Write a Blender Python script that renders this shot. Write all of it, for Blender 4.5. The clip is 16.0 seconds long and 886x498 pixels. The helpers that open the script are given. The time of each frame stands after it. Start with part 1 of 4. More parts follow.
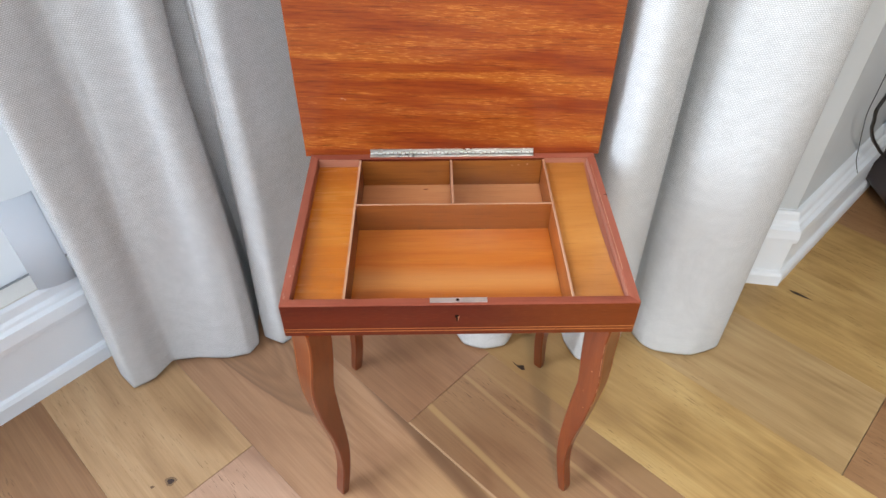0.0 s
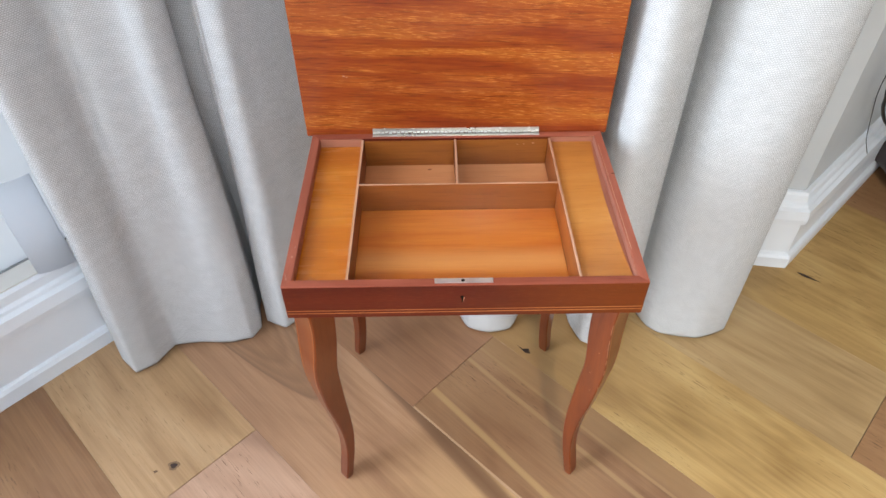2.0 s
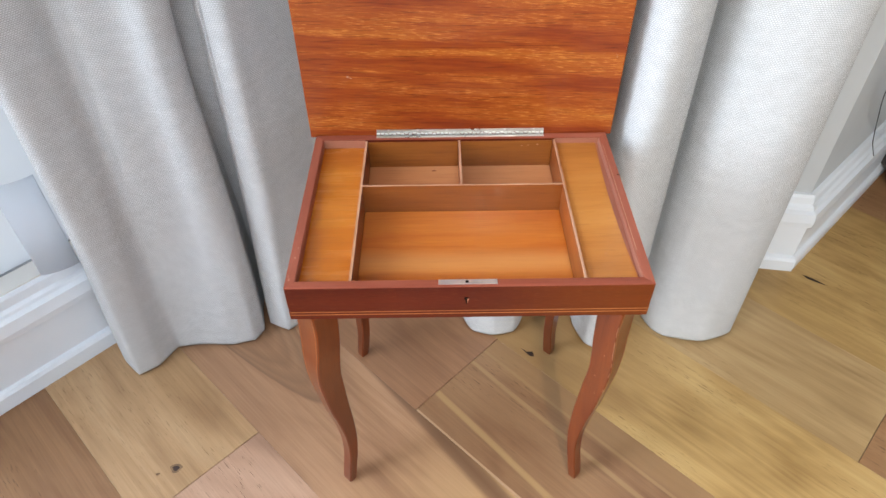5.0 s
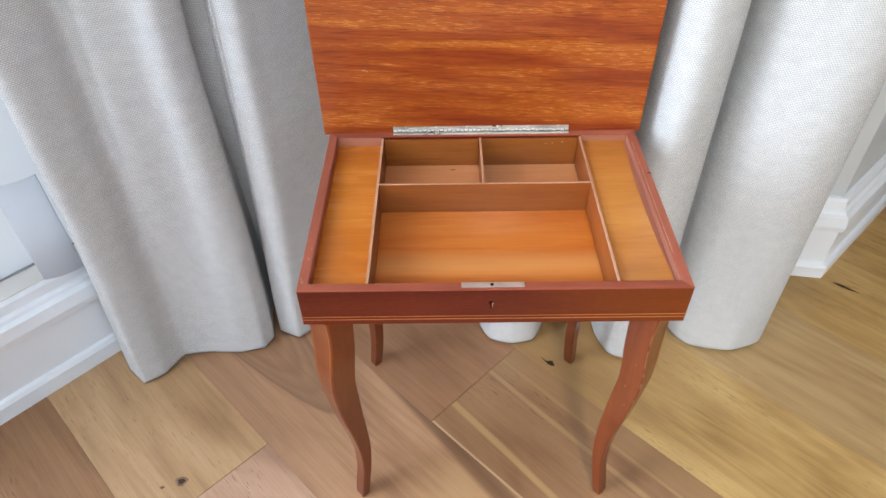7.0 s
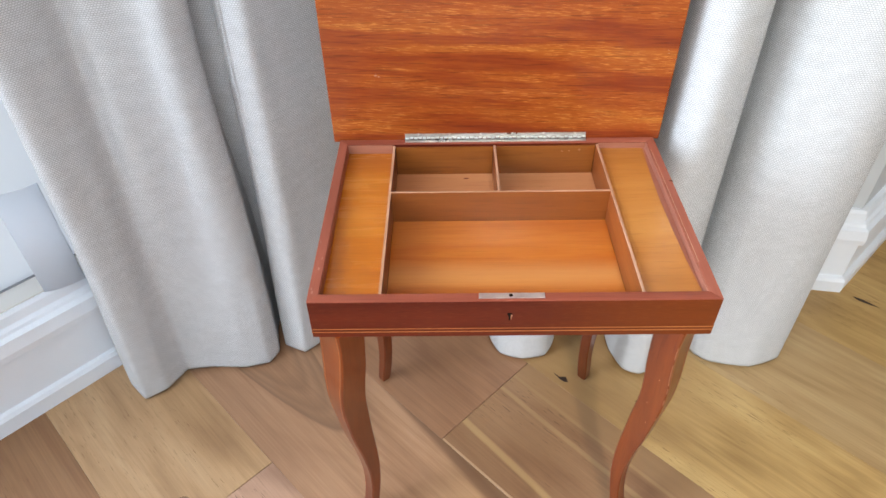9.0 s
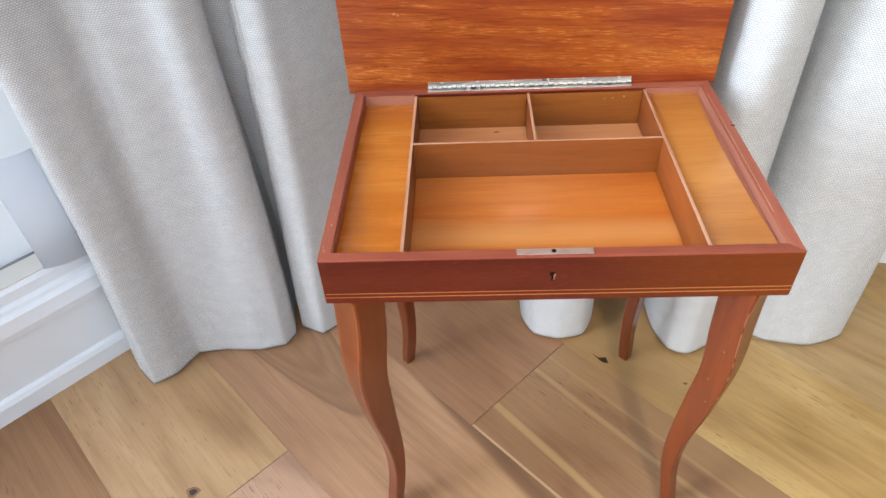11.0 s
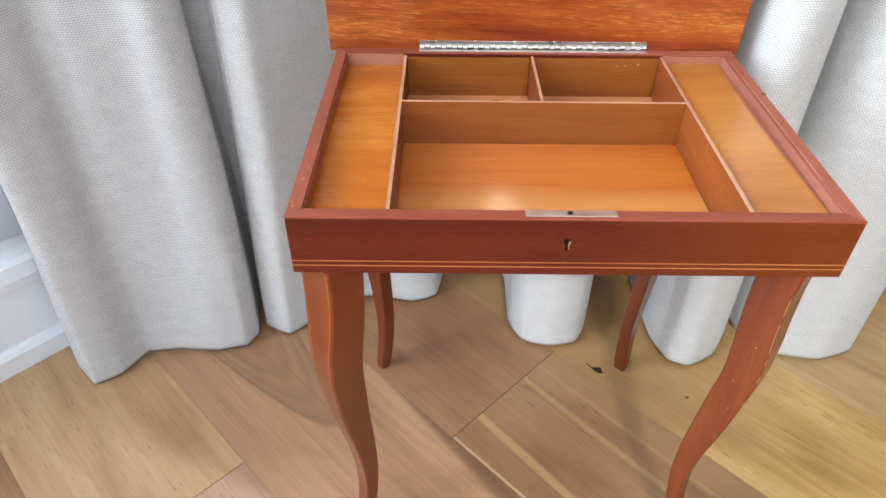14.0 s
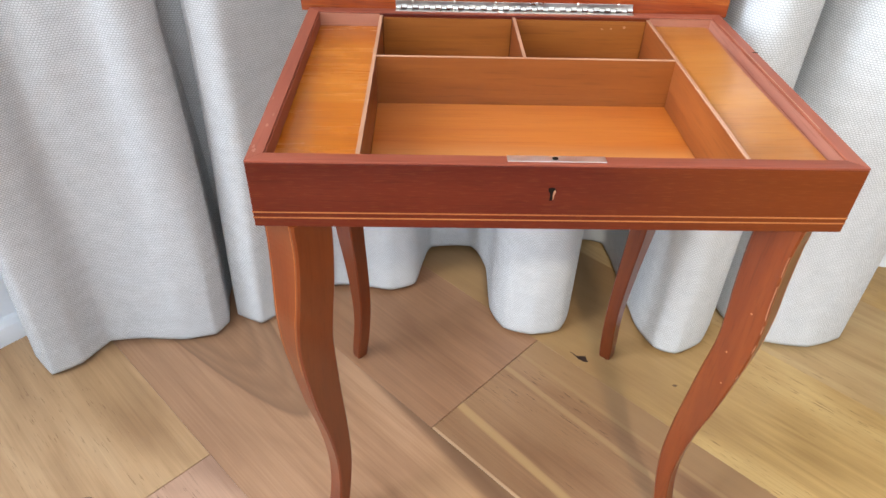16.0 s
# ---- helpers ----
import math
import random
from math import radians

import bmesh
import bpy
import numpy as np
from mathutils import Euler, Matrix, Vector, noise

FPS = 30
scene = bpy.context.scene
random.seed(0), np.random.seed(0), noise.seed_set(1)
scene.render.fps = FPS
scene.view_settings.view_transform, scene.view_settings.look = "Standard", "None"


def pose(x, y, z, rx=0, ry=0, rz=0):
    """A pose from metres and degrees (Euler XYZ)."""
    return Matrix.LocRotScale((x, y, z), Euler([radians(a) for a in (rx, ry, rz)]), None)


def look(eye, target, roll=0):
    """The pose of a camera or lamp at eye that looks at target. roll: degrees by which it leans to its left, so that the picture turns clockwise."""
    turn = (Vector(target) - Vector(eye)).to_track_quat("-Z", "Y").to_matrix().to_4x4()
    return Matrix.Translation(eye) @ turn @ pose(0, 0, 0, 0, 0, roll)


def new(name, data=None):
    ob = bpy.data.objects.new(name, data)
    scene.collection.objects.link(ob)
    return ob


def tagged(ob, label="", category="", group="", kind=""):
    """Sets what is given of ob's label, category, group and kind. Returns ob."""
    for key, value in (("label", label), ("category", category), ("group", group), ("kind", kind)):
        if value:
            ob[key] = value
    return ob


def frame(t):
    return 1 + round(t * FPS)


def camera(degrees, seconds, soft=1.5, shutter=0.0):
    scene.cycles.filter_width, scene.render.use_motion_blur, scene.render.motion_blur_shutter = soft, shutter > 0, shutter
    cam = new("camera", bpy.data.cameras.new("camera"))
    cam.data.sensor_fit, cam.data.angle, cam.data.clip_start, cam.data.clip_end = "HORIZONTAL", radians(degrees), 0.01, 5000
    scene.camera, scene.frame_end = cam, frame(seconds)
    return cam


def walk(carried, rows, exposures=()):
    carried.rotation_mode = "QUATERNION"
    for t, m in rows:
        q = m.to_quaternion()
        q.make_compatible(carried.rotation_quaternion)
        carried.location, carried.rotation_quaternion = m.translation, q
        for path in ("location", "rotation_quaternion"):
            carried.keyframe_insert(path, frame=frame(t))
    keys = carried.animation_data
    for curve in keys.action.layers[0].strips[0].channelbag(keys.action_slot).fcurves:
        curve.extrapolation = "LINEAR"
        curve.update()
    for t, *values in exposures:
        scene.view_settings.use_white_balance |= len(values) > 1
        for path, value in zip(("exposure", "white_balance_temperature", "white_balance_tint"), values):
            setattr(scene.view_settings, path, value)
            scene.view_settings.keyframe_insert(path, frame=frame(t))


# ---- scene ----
cam = camera(67.4, 16.0)
PATH = [
    (0, (-0.031, -0.517, 1.067), (-0.001, 0.944, -0.298), 0.2),
    (0.5, (-0.034, -0.516, 1.061), (0.0, 0.934, -0.316), 0.1),
    (1, (-0.033, -0.514, 1.056), (0.004, 0.926, -0.331), 0.2),
    (1.5, (-0.032, -0.513, 1.053), (0.004, 0.921, -0.34), 0.1),
    (2, (-0.034, -0.511, 1.05), (-0.011, 0.923, -0.344), -0.2),
    (2.5, (-0.035, -0.511, 1.051), (-0.013, 0.925, -0.34), -0.4),
    (3, (-0.033, -0.513, 1.052), (-0.01, 0.928, -0.335), -0.4),
    (3.5, (-0.032, -0.513, 1.051), (-0.005, 0.928, -0.335), -0.5),
    (4, (-0.031, -0.512, 1.048), (-0.01, 0.928, -0.34), -0.5),
    (6.5, (-0.046, -0.494, 1.021), (-0.041, 0.963, -0.349), -0.5),
    (7, (-0.051, -0.482, 1.004), (-0.061, 0.981, -0.359), -0.9),
    (7.5, (-0.058, -0.474, 0.995), (-0.085, 0.998, -0.358), -1.1),
    (8, (-0.059, -0.477, 0.995), (-0.073, 1.018, -0.334), -0.8),
    (10.5, (-0.077, -0.43, 0.911), (-0.133, 1.067, -0.414), -2.5),
    (11, (-0.075, -0.422, 0.887), (-0.159, 1.064, -0.449), -3.4),
    (11.5, (-0.081, -0.415, 0.871), (-0.164, 1.08, -0.454), -3.4),
    (12, (-0.091, -0.406, 0.852), (-0.184, 1.081, -0.483), -3.6),
    (12.5, (-0.091, -0.4, 0.839), (-0.194, 1.071, -0.512), -4.4),
    (13, (-0.092, -0.398, 0.831), (-0.185, 1.08, -0.514), -3.9),
    (13.5, (-0.095, -0.391, 0.817), (-0.137, 1.095, -0.521), -1.6),
    (14, (-0.095, -0.382, 0.783), (-0.096, 1.159, -0.491), 0.5),
    (14.5, (-0.095, -0.38, 0.762), (-0.086, 1.193, -0.474), 0.7),
    (15, (-0.094, -0.38, 0.748), (-0.07, 1.199, -0.478), 0.7),
    (15.5, (-0.092, -0.375, 0.732), (-0.053, 1.202, -0.496), 1.4),
    (16, (-0.089, -0.38, 0.724), (-0.039, 1.188, -0.516), 1.7),
]
EXPOSURES = [(0.0, 0.26), (7.4, 0.26), (8.0, 0.31), (10.5, 0.35), (12.0, 0.42), (13.5, 0.42), (14.0, 0.44), (15.0, 0.56), (16.0, 0.50)]
walk(cam, [(t, look(eye, target, roll)) for t, eye, target, roll in PATH], EXPOSURES)


# ---- world and large lights ----
world = bpy.data.worlds.new("sky")
scene.world = world
world.use_nodes = True
wn = world.node_tree
sky = wn.nodes.new("ShaderNodeTexSky")
sky.sky_type = "NISHITA"
sky.sun_disc = False
sky.sun_elevation = radians(40)
sky.sun_rotation = radians(200)
wn.links.new(sky.outputs["Color"], wn.nodes["Background"].inputs["Color"])
wn.nodes["Background"].inputs["Strength"].default_value = 0.15


def window_lamp(name, eye, target, width, height, power, colour):
    data = bpy.data.lights.new(name, "AREA")
    data.shape, data.size, data.size_y = "RECTANGLE", width, height
    data.energy, data.color = power, colour
    ob = new(name, data)
    ob.matrix_world = look(eye, target)
    return ob


window_lamp("daylight_left", (-1.887, -1.020, 1.36), (-1.157, -1.703, 1.36), 1.8, 1.5, 112, (0.80, 0.89, 1.0))
window_lamp("daylight_near", (-1.255, -0.216, 1.45), (-0.525, -0.899, 1.45), 0.80, 1.15, 30, (0.78, 0.88, 1.0))
window_lamp("daylight_sill", (-0.865, 0.310, 0.62), (-0.135, -0.373, 0.62), 0.62, 0.80, 1.0, (0.90, 0.95, 1.0))
# frontal fill added behind the camera, in an unseen rear opening
window_lamp("fill_back", (0.55, -4.36, 1.50), (0.2, 0.1, 0.7), 2.0, 1.3, 27, (0.86, 0.93, 1.0))
# unseen ceiling lamp, cone turned towards the seat to imitate a person's shadow leftwards
spot = bpy.data.lights.new("shaped_downlight", "SPOT")
spot.energy, spot.color, spot.shadow_soft_size = 168, (1.0, 0.92, 0.76), 0.085
spot.spot_size, spot.spot_blend = radians(44), 0.85
new("shaped_downlight", spot).matrix_world = look((0.24, -2.20, 2.47), (0.76, 0.08, 0.18))


# ---- materials ----
def nodes_of(name, rough=0.5, metal=0.0, coat=0.0, spec=0.5):
    m = bpy.data.materials.new(name)
    m.use_nodes = True
    nt = m.node_tree
    b = nt.nodes["Principled BSDF"]
    b.inputs["Roughness"].default_value = rough
    b.inputs["Metallic"].default_value = metal
    b.inputs["Coat Weight"].default_value = coat
    b.inputs["Coat Roughness"].default_value = 0.09
    b.inputs["Specular IOR Level"].default_value = spec
    return m, nt, b


def add(nt, kind, **values):
    n = nt.nodes.new(kind)
    for k, v in values.items():
        n.inputs[k.replace("_", " ")].default_value = v
    return n


def ramp(nt, stops):
    r = nt.nodes.new("ShaderNodeValToRGB")
    while len(r.color_ramp.elements) < len(stops):
        r.color_ramp.elements.new(0.5)
    for e, (p, c) in zip(r.color_ramp.elements, stops):
        e.position, e.color = p, (*c, 1)
    return r


def mixed(nt, kind, fac, a, b):
    m = nt.nodes.new("ShaderNodeMix")
    m.data_type, m.blend_type = "RGBA", kind
    for sock, v in ((m.inputs[0], fac), (m.inputs[6], a), (m.inputs[7], b)):
        if hasattr(v, "is_output"):
            nt.links.new(v, sock)
        else:
            sock.default_value = v if isinstance(v, float) else (*v, 1)
    return m.outputs[2]


def paint(name, colour, rough=0.5, vary=0.06, bump=0.04, scale=6.0):
    m, nt, b = nodes_of(name, rough)
    co = nt.nodes.new("ShaderNodeTexCoord")
    big = add(nt, "ShaderNodeTexNoise", Scale=scale, Detail=4.0)
    fine = add(nt, "ShaderNodeTexNoise", Scale=scale * 40, Detail=3.0)
    for n in (big, fine):
        nt.links.new(co.outputs["Object"], n.inputs["Vector"])
    low = tuple(c * (1 - vary) for c in colour)
    r = ramp(nt, [(0.35, low), (0.65, colour)])
    nt.links.new(big.outputs["Fac"], r.inputs["Fac"])
    nt.links.new(r.outputs["Color"], b.inputs["Base Color"])
    bp = add(nt, "ShaderNodeBump", Strength=bump, Distance=0.002)
    nt.links.new(fine.outputs["Fac"], bp.inputs["Height"])
    nt.links.new(bp.outputs["Normal"], b.inputs["Normal"])
    return m


def wood(name, stops, axis=0, stretch=14.0, scale=9.0, rough=0.35, coat=0.0, pores=0.25, bump=0.05, per_object=0.0, warp=0.6, fleck=0.0, band=None, coat_rough=0.09, spec=0.4, wave=0.0, sap=None, slant=0.0):
    """Long-grained wood; the grain runs along the object's axis."""
    m, nt, b = nodes_of(name, rough, coat=coat, spec=spec)
    b.inputs["Coat Roughness"].default_value = coat_rough
    co = nt.nodes.new("ShaderNodeTexCoord")
    info = nt.nodes.new("ShaderNodeObjectInfo")
    mp = nt.nodes.new("ShaderNodeMapping")
    sc = [1.0, 1.0, 1.0]
    sc[axis] = 1.0 / stretch
    mp.inputs["Scale"].default_value = sc
    lean = nt.nodes.new("ShaderNodeMapping")
    lean.inputs["Rotation"].default_value = (0.0, slant, 0.0)
    nt.links.new(co.outputs["Object"], lean.inputs["Vector"])
    nt.links.new(lean.outputs["Vector"], mp.inputs["Vector"])
    shift = nt.nodes.new("ShaderNodeVectorMath")
    shift.operation = "SCALE"
    shift.inputs[0].default_value = (17.0, 31.0, 23.0)
    nt.links.new(info.outputs["Random"], shift.inputs["Scale"])
    put = nt.nodes.new("ShaderNodeVectorMath")
    put.operation = "ADD"
    nt.links.new(mp.outputs["Vector"], put.inputs[0])
    nt.links.new(shift.outputs["Vector"], put.inputs[1])
    # broad figure
    fig = add(nt, "ShaderNodeTexNoise", Scale=scale, Detail=5.0, Roughness=0.55, Distortion=warp)
    nt.links.new(put.outputs["Vector"], fig.inputs["Vector"])
    # narrow streaks
    st = add(nt, "ShaderNodeTexNoise", Scale=scale * 7, Detail=6.0, Roughness=0.65, Distortion=0.3)
    nt.links.new(put.outputs["Vector"], st.inputs["Vector"])
    su = nt.nodes.new("ShaderNodeMath")
    su.operation = "MULTIPLY_ADD"
    su.inputs[1].default_value = 0.45
    nt.links.new(st.outputs["Fac"], su.inputs[0])
    sub = nt.nodes.new("ShaderNodeMath")
    sub.operation = "SUBTRACT"
    nt.links.new(fig.outputs["Fac"], sub.inputs[0])
    sub.inputs[1].default_value = 0.22
    nt.links.new(sub.outputs[0], su.inputs[2])
    r = ramp(nt, stops)
    nt.links.new(su.outputs[0], r.inputs["Fac"])
    # pores: short dark dashes
    mp2 = nt.nodes.new("ShaderNodeMapping")
    sc2 = [1.0, 1.0, 1.0]
    sc2[axis] = 1.0 / 22
    mp2.inputs["Scale"].default_value = sc2
    nt.links.new(put.outputs["Vector"], mp2.inputs["Vector"])
    nt.links.new(co.outputs["Object"], mp2.inputs["Vector"])
    po = add(nt, "ShaderNodeTexNoise", Scale=520.0, Detail=2.0)
    nt.links.new(mp2.outputs["Vector"], po.inputs["Vector"])
    pr = ramp(nt, [(0.56, (1, 1, 1)), (0.68, (0.55, 0.5, 0.45))])
    nt.links.new(po.outputs["Fac"], pr.inputs["Fac"])
    col = mixed(nt, "MULTIPLY", pores, r.outputs["Color"], pr.outputs["Color"])
    if per_object:
        hs = nt.nodes.new("ShaderNodeHueSaturation")
        va = nt.nodes.new("ShaderNodeMapRange")
        va.inputs["To Min"].default_value = 1 - per_object
        va.inputs["To Max"].default_value = 1 + per_object
        nt.links.new(info.outputs["Random"], va.inputs["Value"])
        nt.links.new(va.outputs[0], hs.inputs["Value"])
        nt.links.new(col, hs.inputs["Color"])
        col = hs.outputs["Color"]
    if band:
        # pale sheen across the board, painted into the colour around y = band[0]
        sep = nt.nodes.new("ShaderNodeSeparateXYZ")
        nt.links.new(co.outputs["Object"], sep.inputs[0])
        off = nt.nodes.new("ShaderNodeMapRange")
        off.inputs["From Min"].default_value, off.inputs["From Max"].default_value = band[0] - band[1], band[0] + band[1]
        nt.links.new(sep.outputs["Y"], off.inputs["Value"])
        sheen_hump = ramp(nt, [(0.0, (0, 0, 0)), (0.35, (0.8, 0.8, 0.8)), (0.6, (1, 1, 1)), (1.0, (0, 0, 0))])
        nt.links.new(off.outputs[0], sheen_hump.inputs["Fac"])
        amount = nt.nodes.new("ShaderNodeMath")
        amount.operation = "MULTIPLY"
        nt.links.new(sheen_hump.outputs["Color"], amount.inputs[0])
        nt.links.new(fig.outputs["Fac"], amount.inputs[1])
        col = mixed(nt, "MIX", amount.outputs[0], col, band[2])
    if sap:
        # paler sapwood that spreads along the board's length
        sepx = nt.nodes.new("ShaderNodeSeparateXYZ")
        nt.links.new(co.outputs["Object"], sepx.inputs[0])
        drift = nt.nodes.new("ShaderNodeMath")
        drift.operation = "MULTIPLY_ADD"
        drift.inputs[1].default_value = 0.30
        nt.links.new(fig.outputs["Fac"], drift.inputs[0])
        nt.links.new(sepx.outputs["X"], drift.inputs[2])
        spread = nt.nodes.new("ShaderNodeMapRange")
        spread.interpolation_type = "SMOOTHSTEP"
        spread.inputs["From Min"].default_value, spread.inputs["From Max"].default_value = sap[0] + 0.15, sap[1] + 0.15
        spread.inputs["To Max"].default_value = sap[2]
        nt.links.new(drift.outputs[0], spread.inputs["Value"])
        col = mixed(nt, "MIX", spread.outputs[0], col, sap[3])
    if fleck:
        # short golden dashes, gathered in the paler bands
        fl = add(nt, "ShaderNodeTexNoise", Scale=1000.0, Detail=2.0)
        mp3 = nt.nodes.new("ShaderNodeMapping")
        sc3 = [1.0, 1.0, 1.0]
        sc3[axis] = 0.085
        mp3.inputs["Scale"].default_value = sc3
        nt.links.new(lean.outputs["Vector"], mp3.inputs["Vector"])
        nt.links.new(mp3.outputs["Vector"], fl.inputs["Vector"])
        fr = ramp(nt, [(0.54, (0, 0, 0)), (0.68, (1.0, 0.50, 0.12))])
        nt.links.new(fl.outputs["Fac"], fr.inputs["Fac"])
        gather = ramp(nt, [(0.46, (0.05, 0.05, 0.05)), (0.58, (1, 1, 1))])
        nt.links.new(fig.outputs["Fac"], gather.inputs["Fac"])
        dashes = mixed(nt, "MULTIPLY", 1.0, fr.outputs["Color"], gather.outputs["Color"])
        col = mixed(nt, "ADD", fleck, col, dashes)
    nt.links.new(col, b.inputs["Base Color"])
    rr = nt.nodes.new("ShaderNodeMapRange")
    rr.inputs["To Min"].default_value = rough * 0.8
    rr.inputs["To Max"].default_value = min(1.0, rough * 1.3)
    nt.links.new(st.outputs["Fac"], rr.inputs["Value"])
    nt.links.new(rr.outputs[0], b.inputs["Roughness"])
    bp = add(nt, "ShaderNodeBump", Strength=bump, Distance=0.001)
    nt.links.new(po.outputs["Fac"], bp.inputs["Height"])
    if wave:
        # the thin board is a little buckled
        swell = add(nt, "ShaderNodeTexNoise", Scale=26.0, Detail=1.5)
        nt.links.new(co.outputs["Object"], swell.inputs["Vector"])
        buckle = add(nt, "ShaderNodeBump", Strength=wave, Distance=0.006)
        nt.links.new(swell.outputs["Fac"], buckle.inputs["Height"])
        nt.links.new(buckle.outputs["Normal"], bp.inputs["Normal"])
    nt.links.new(bp.outputs["Normal"], b.inputs["Normal"])
    return m


def linen():
    """Coarse basket weave; the pattern follows the cloth's own length and height in metres."""
    m, nt, b = nodes_of("curtain_linen", 0.9, spec=0.2)
    b.inputs["Sheen Weight"].default_value = 0.05
    uv = nt.nodes.new("ShaderNodeUVMap")
    uv.uv_map = "cloth"
    wob = add(nt, "ShaderNodeTexNoise", Scale=60.0, Detail=2.0)
    nt.links.new(uv.outputs["UV"], wob.inputs["Vector"])
    off = nt.nodes.new("ShaderNodeVectorMath")
    off.operation = "MULTIPLY_ADD"
    off.inputs[1].default_value = (0.0038, 0.0032, 0.0)
    nt.links.new(wob.outputs["Color"], off.inputs[0])
    nt.links.new(uv.outputs["UV"], off.inputs[2])
    br = add(nt, "ShaderNodeTexBrick", Scale=1.0)
    br.offset, br.squash = 0.5, 1.0
    br.inputs["Color1"].default_value = (1, 1, 1, 1)
    br.inputs["Color2"].default_value = (0.72, 0.72, 0.72, 1)
    br.inputs["Mortar"].default_value = (0, 0, 0, 1)
    br.inputs["Mortar Size"].default_value = 0.0008
    br.inputs["Mortar Smooth"].default_value = 1.0
    br.inputs["Brick Width"].default_value = 0.0036
    br.inputs["Row Height"].default_value = 0.0025
    nt.links.new(off.outputs["Vector"], br.inputs["Vector"])
    slub = add(nt, "ShaderNodeTexNoise", Scale=1.0, Detail=3.0)
    mp = nt.nodes.new("ShaderNodeMapping")
    mp.inputs["Scale"].default_value = (40.0, 60.0, 1.0)
    nt.links.new(uv.outputs["UV"], mp.inputs["Vector"])
    nt.links.new(mp.outputs["Vector"], slub.inputs["Vector"])
    base = ramp(nt, [(0.3, (0.636, 0.655, 0.670)), (0.7, (0.702, 0.720, 0.735))])
    nt.links.new(slub.outputs["Fac"], base.inputs["Fac"])
    shade = ramp(nt, [(0.0, (0.60, 0.60, 0.60)), (0.8, (1, 1, 1))])
    nt.links.new(br.outputs["Color"], shade.inputs["Fac"])
    col = mixed(nt, "MULTIPLY", 1.0, base.outputs["Color"], shade.outputs["Color"])
    nt.links.new(col, b.inputs["Base Color"])
    bp = add(nt, "ShaderNodeBump", Strength=0.30, Distance=0.0006)
    nt.links.new(br.outputs["Color"], bp.inputs["Height"])
    wr = add(nt, "ShaderNodeTexNoise", Scale=9.0, Detail=3.0)
    nt.links.new(uv.outputs["UV"], wr.inputs["Vector"])
    bp2 = add(nt, "ShaderNodeBump", Strength=0.25, Distance=0.02)
    nt.links.new(wr.outputs["Fac"], bp2.inputs["Height"])
    nt.links.new(bp2.outputs["Normal"], bp.inputs["Normal"])
    nt.links.new(bp.outputs["Normal"], b.inputs["Normal"])
    return m


def metal(name, colour, rough):
    m, nt, b = nodes_of(name, rough, 1.0)
    co = nt.nodes.new("ShaderNodeTexCoord")
    n = add(nt, "ShaderNodeTexNoise", Scale=45.0, Detail=3.0)
    nt.links.new(co.outputs["Object"], n.inputs["Vector"])
    r = ramp(nt, [(0.35, tuple(c * 0.8 for c in colour)), (0.65, colour)])
    nt.links.new(n.outputs["Fac"], r.inputs["Fac"])
    nt.links.new(r.outputs["Color"], b.inputs["Base Color"])
    rr = nt.nodes.new("ShaderNodeMapRange")
    rr.inputs["To Min"].default_value, rr.inputs["To Max"].default_value = rough * 0.6, rough * 1.5
    nt.links.new(n.outputs["Fac"], rr.inputs["Value"])
    nt.links.new(rr.outputs[0], b.inputs["Roughness"])
    return m


WALL = paint("wall_paint", (0.58, 0.61, 0.63), 0.7)
CEILING = paint("ceiling_paint", (0.8, 0.8, 0.79), 0.8)
GLOSS_WHITE = paint("white_gloss_paint", (0.82, 0.865, 0.92), 0.3, 0.04, 0.02)
LINEN = linen()
BLIND = paint("blind_fabric", (0.76, 0.765, 0.78), 0.8, 0.05, 0.03)
bt = BLIND.node_tree
glow = add(bt, "ShaderNodeBsdfTranslucent", Color=(0.89, 0.89, 0.89, 1))
blend = bt.nodes.new("ShaderNodeMixShader")
blend.inputs[0].default_value = 0.8
bt.links.new(bt.nodes["Principled BSDF"].outputs[0], blend.inputs[1])
bt.links.new(glow.outputs[0], blend.inputs[2])
bt.links.new(blend.outputs[0], bt.nodes["Material Output"].inputs["Surface"])
TUBE = paint("white_card", (0.84, 0.885, 0.95), 0.45, 0.04, 0.02)
tt = TUBE.node_tree
thin_glow = add(tt, "ShaderNodeBsdfTranslucent", Color=(0.93, 0.95, 0.98, 1))
thin_mix = tt.nodes.new("ShaderNodeMixShader")
thin_mix.inputs[0].default_value = 0.6
tt.links.new(tt.nodes["Principled BSDF"].outputs[0], thin_mix.inputs[1])
tt.links.new(thin_glow.outputs[0], thin_mix.inputs[2])
tt.links.new(thin_mix.outputs[0], tt.nodes["Material Output"].inputs["Surface"])
SILL = paint("sill_paint", (0.74, 0.72, 0.68), 0.45)
GAP = paint("grey_edge", (0.30, 0.31, 0.32), 0.6)
MAHOGANY = wood("mahogany_red", [(0.3, (0.045, 0.0036, 0.0019)), (0.5, (0.074, 0.0067, 0.0031)), (0.75, (0.116, 0.015, 0.0050))], 0, 12, 7, 0.38, 0.14, 0.35, fleck=0.02, spec=0.2, sap=(0.0, 0.22, 0.38, (0.25, 0.064, 0.0075)))
RIM = wood("mahogany_rim", [(0.3, (0.22, 0.050, 0.026)), (0.6, (0.31, 0.082, 0.046)), (0.8, (0.39, 0.13, 0.078))], 0, 10, 14, 0.45, 0.0, 0.3, spec=0.3)
PINK = wood("bare_pink_wood", [(0.3, (0.320, 0.115, 0.075)), (0.6, (0.410, 0.170, 0.115)), (0.8, (0.520, 0.245, 0.175))], 1, 10, 14, 0.45, 0.1, 0.3)
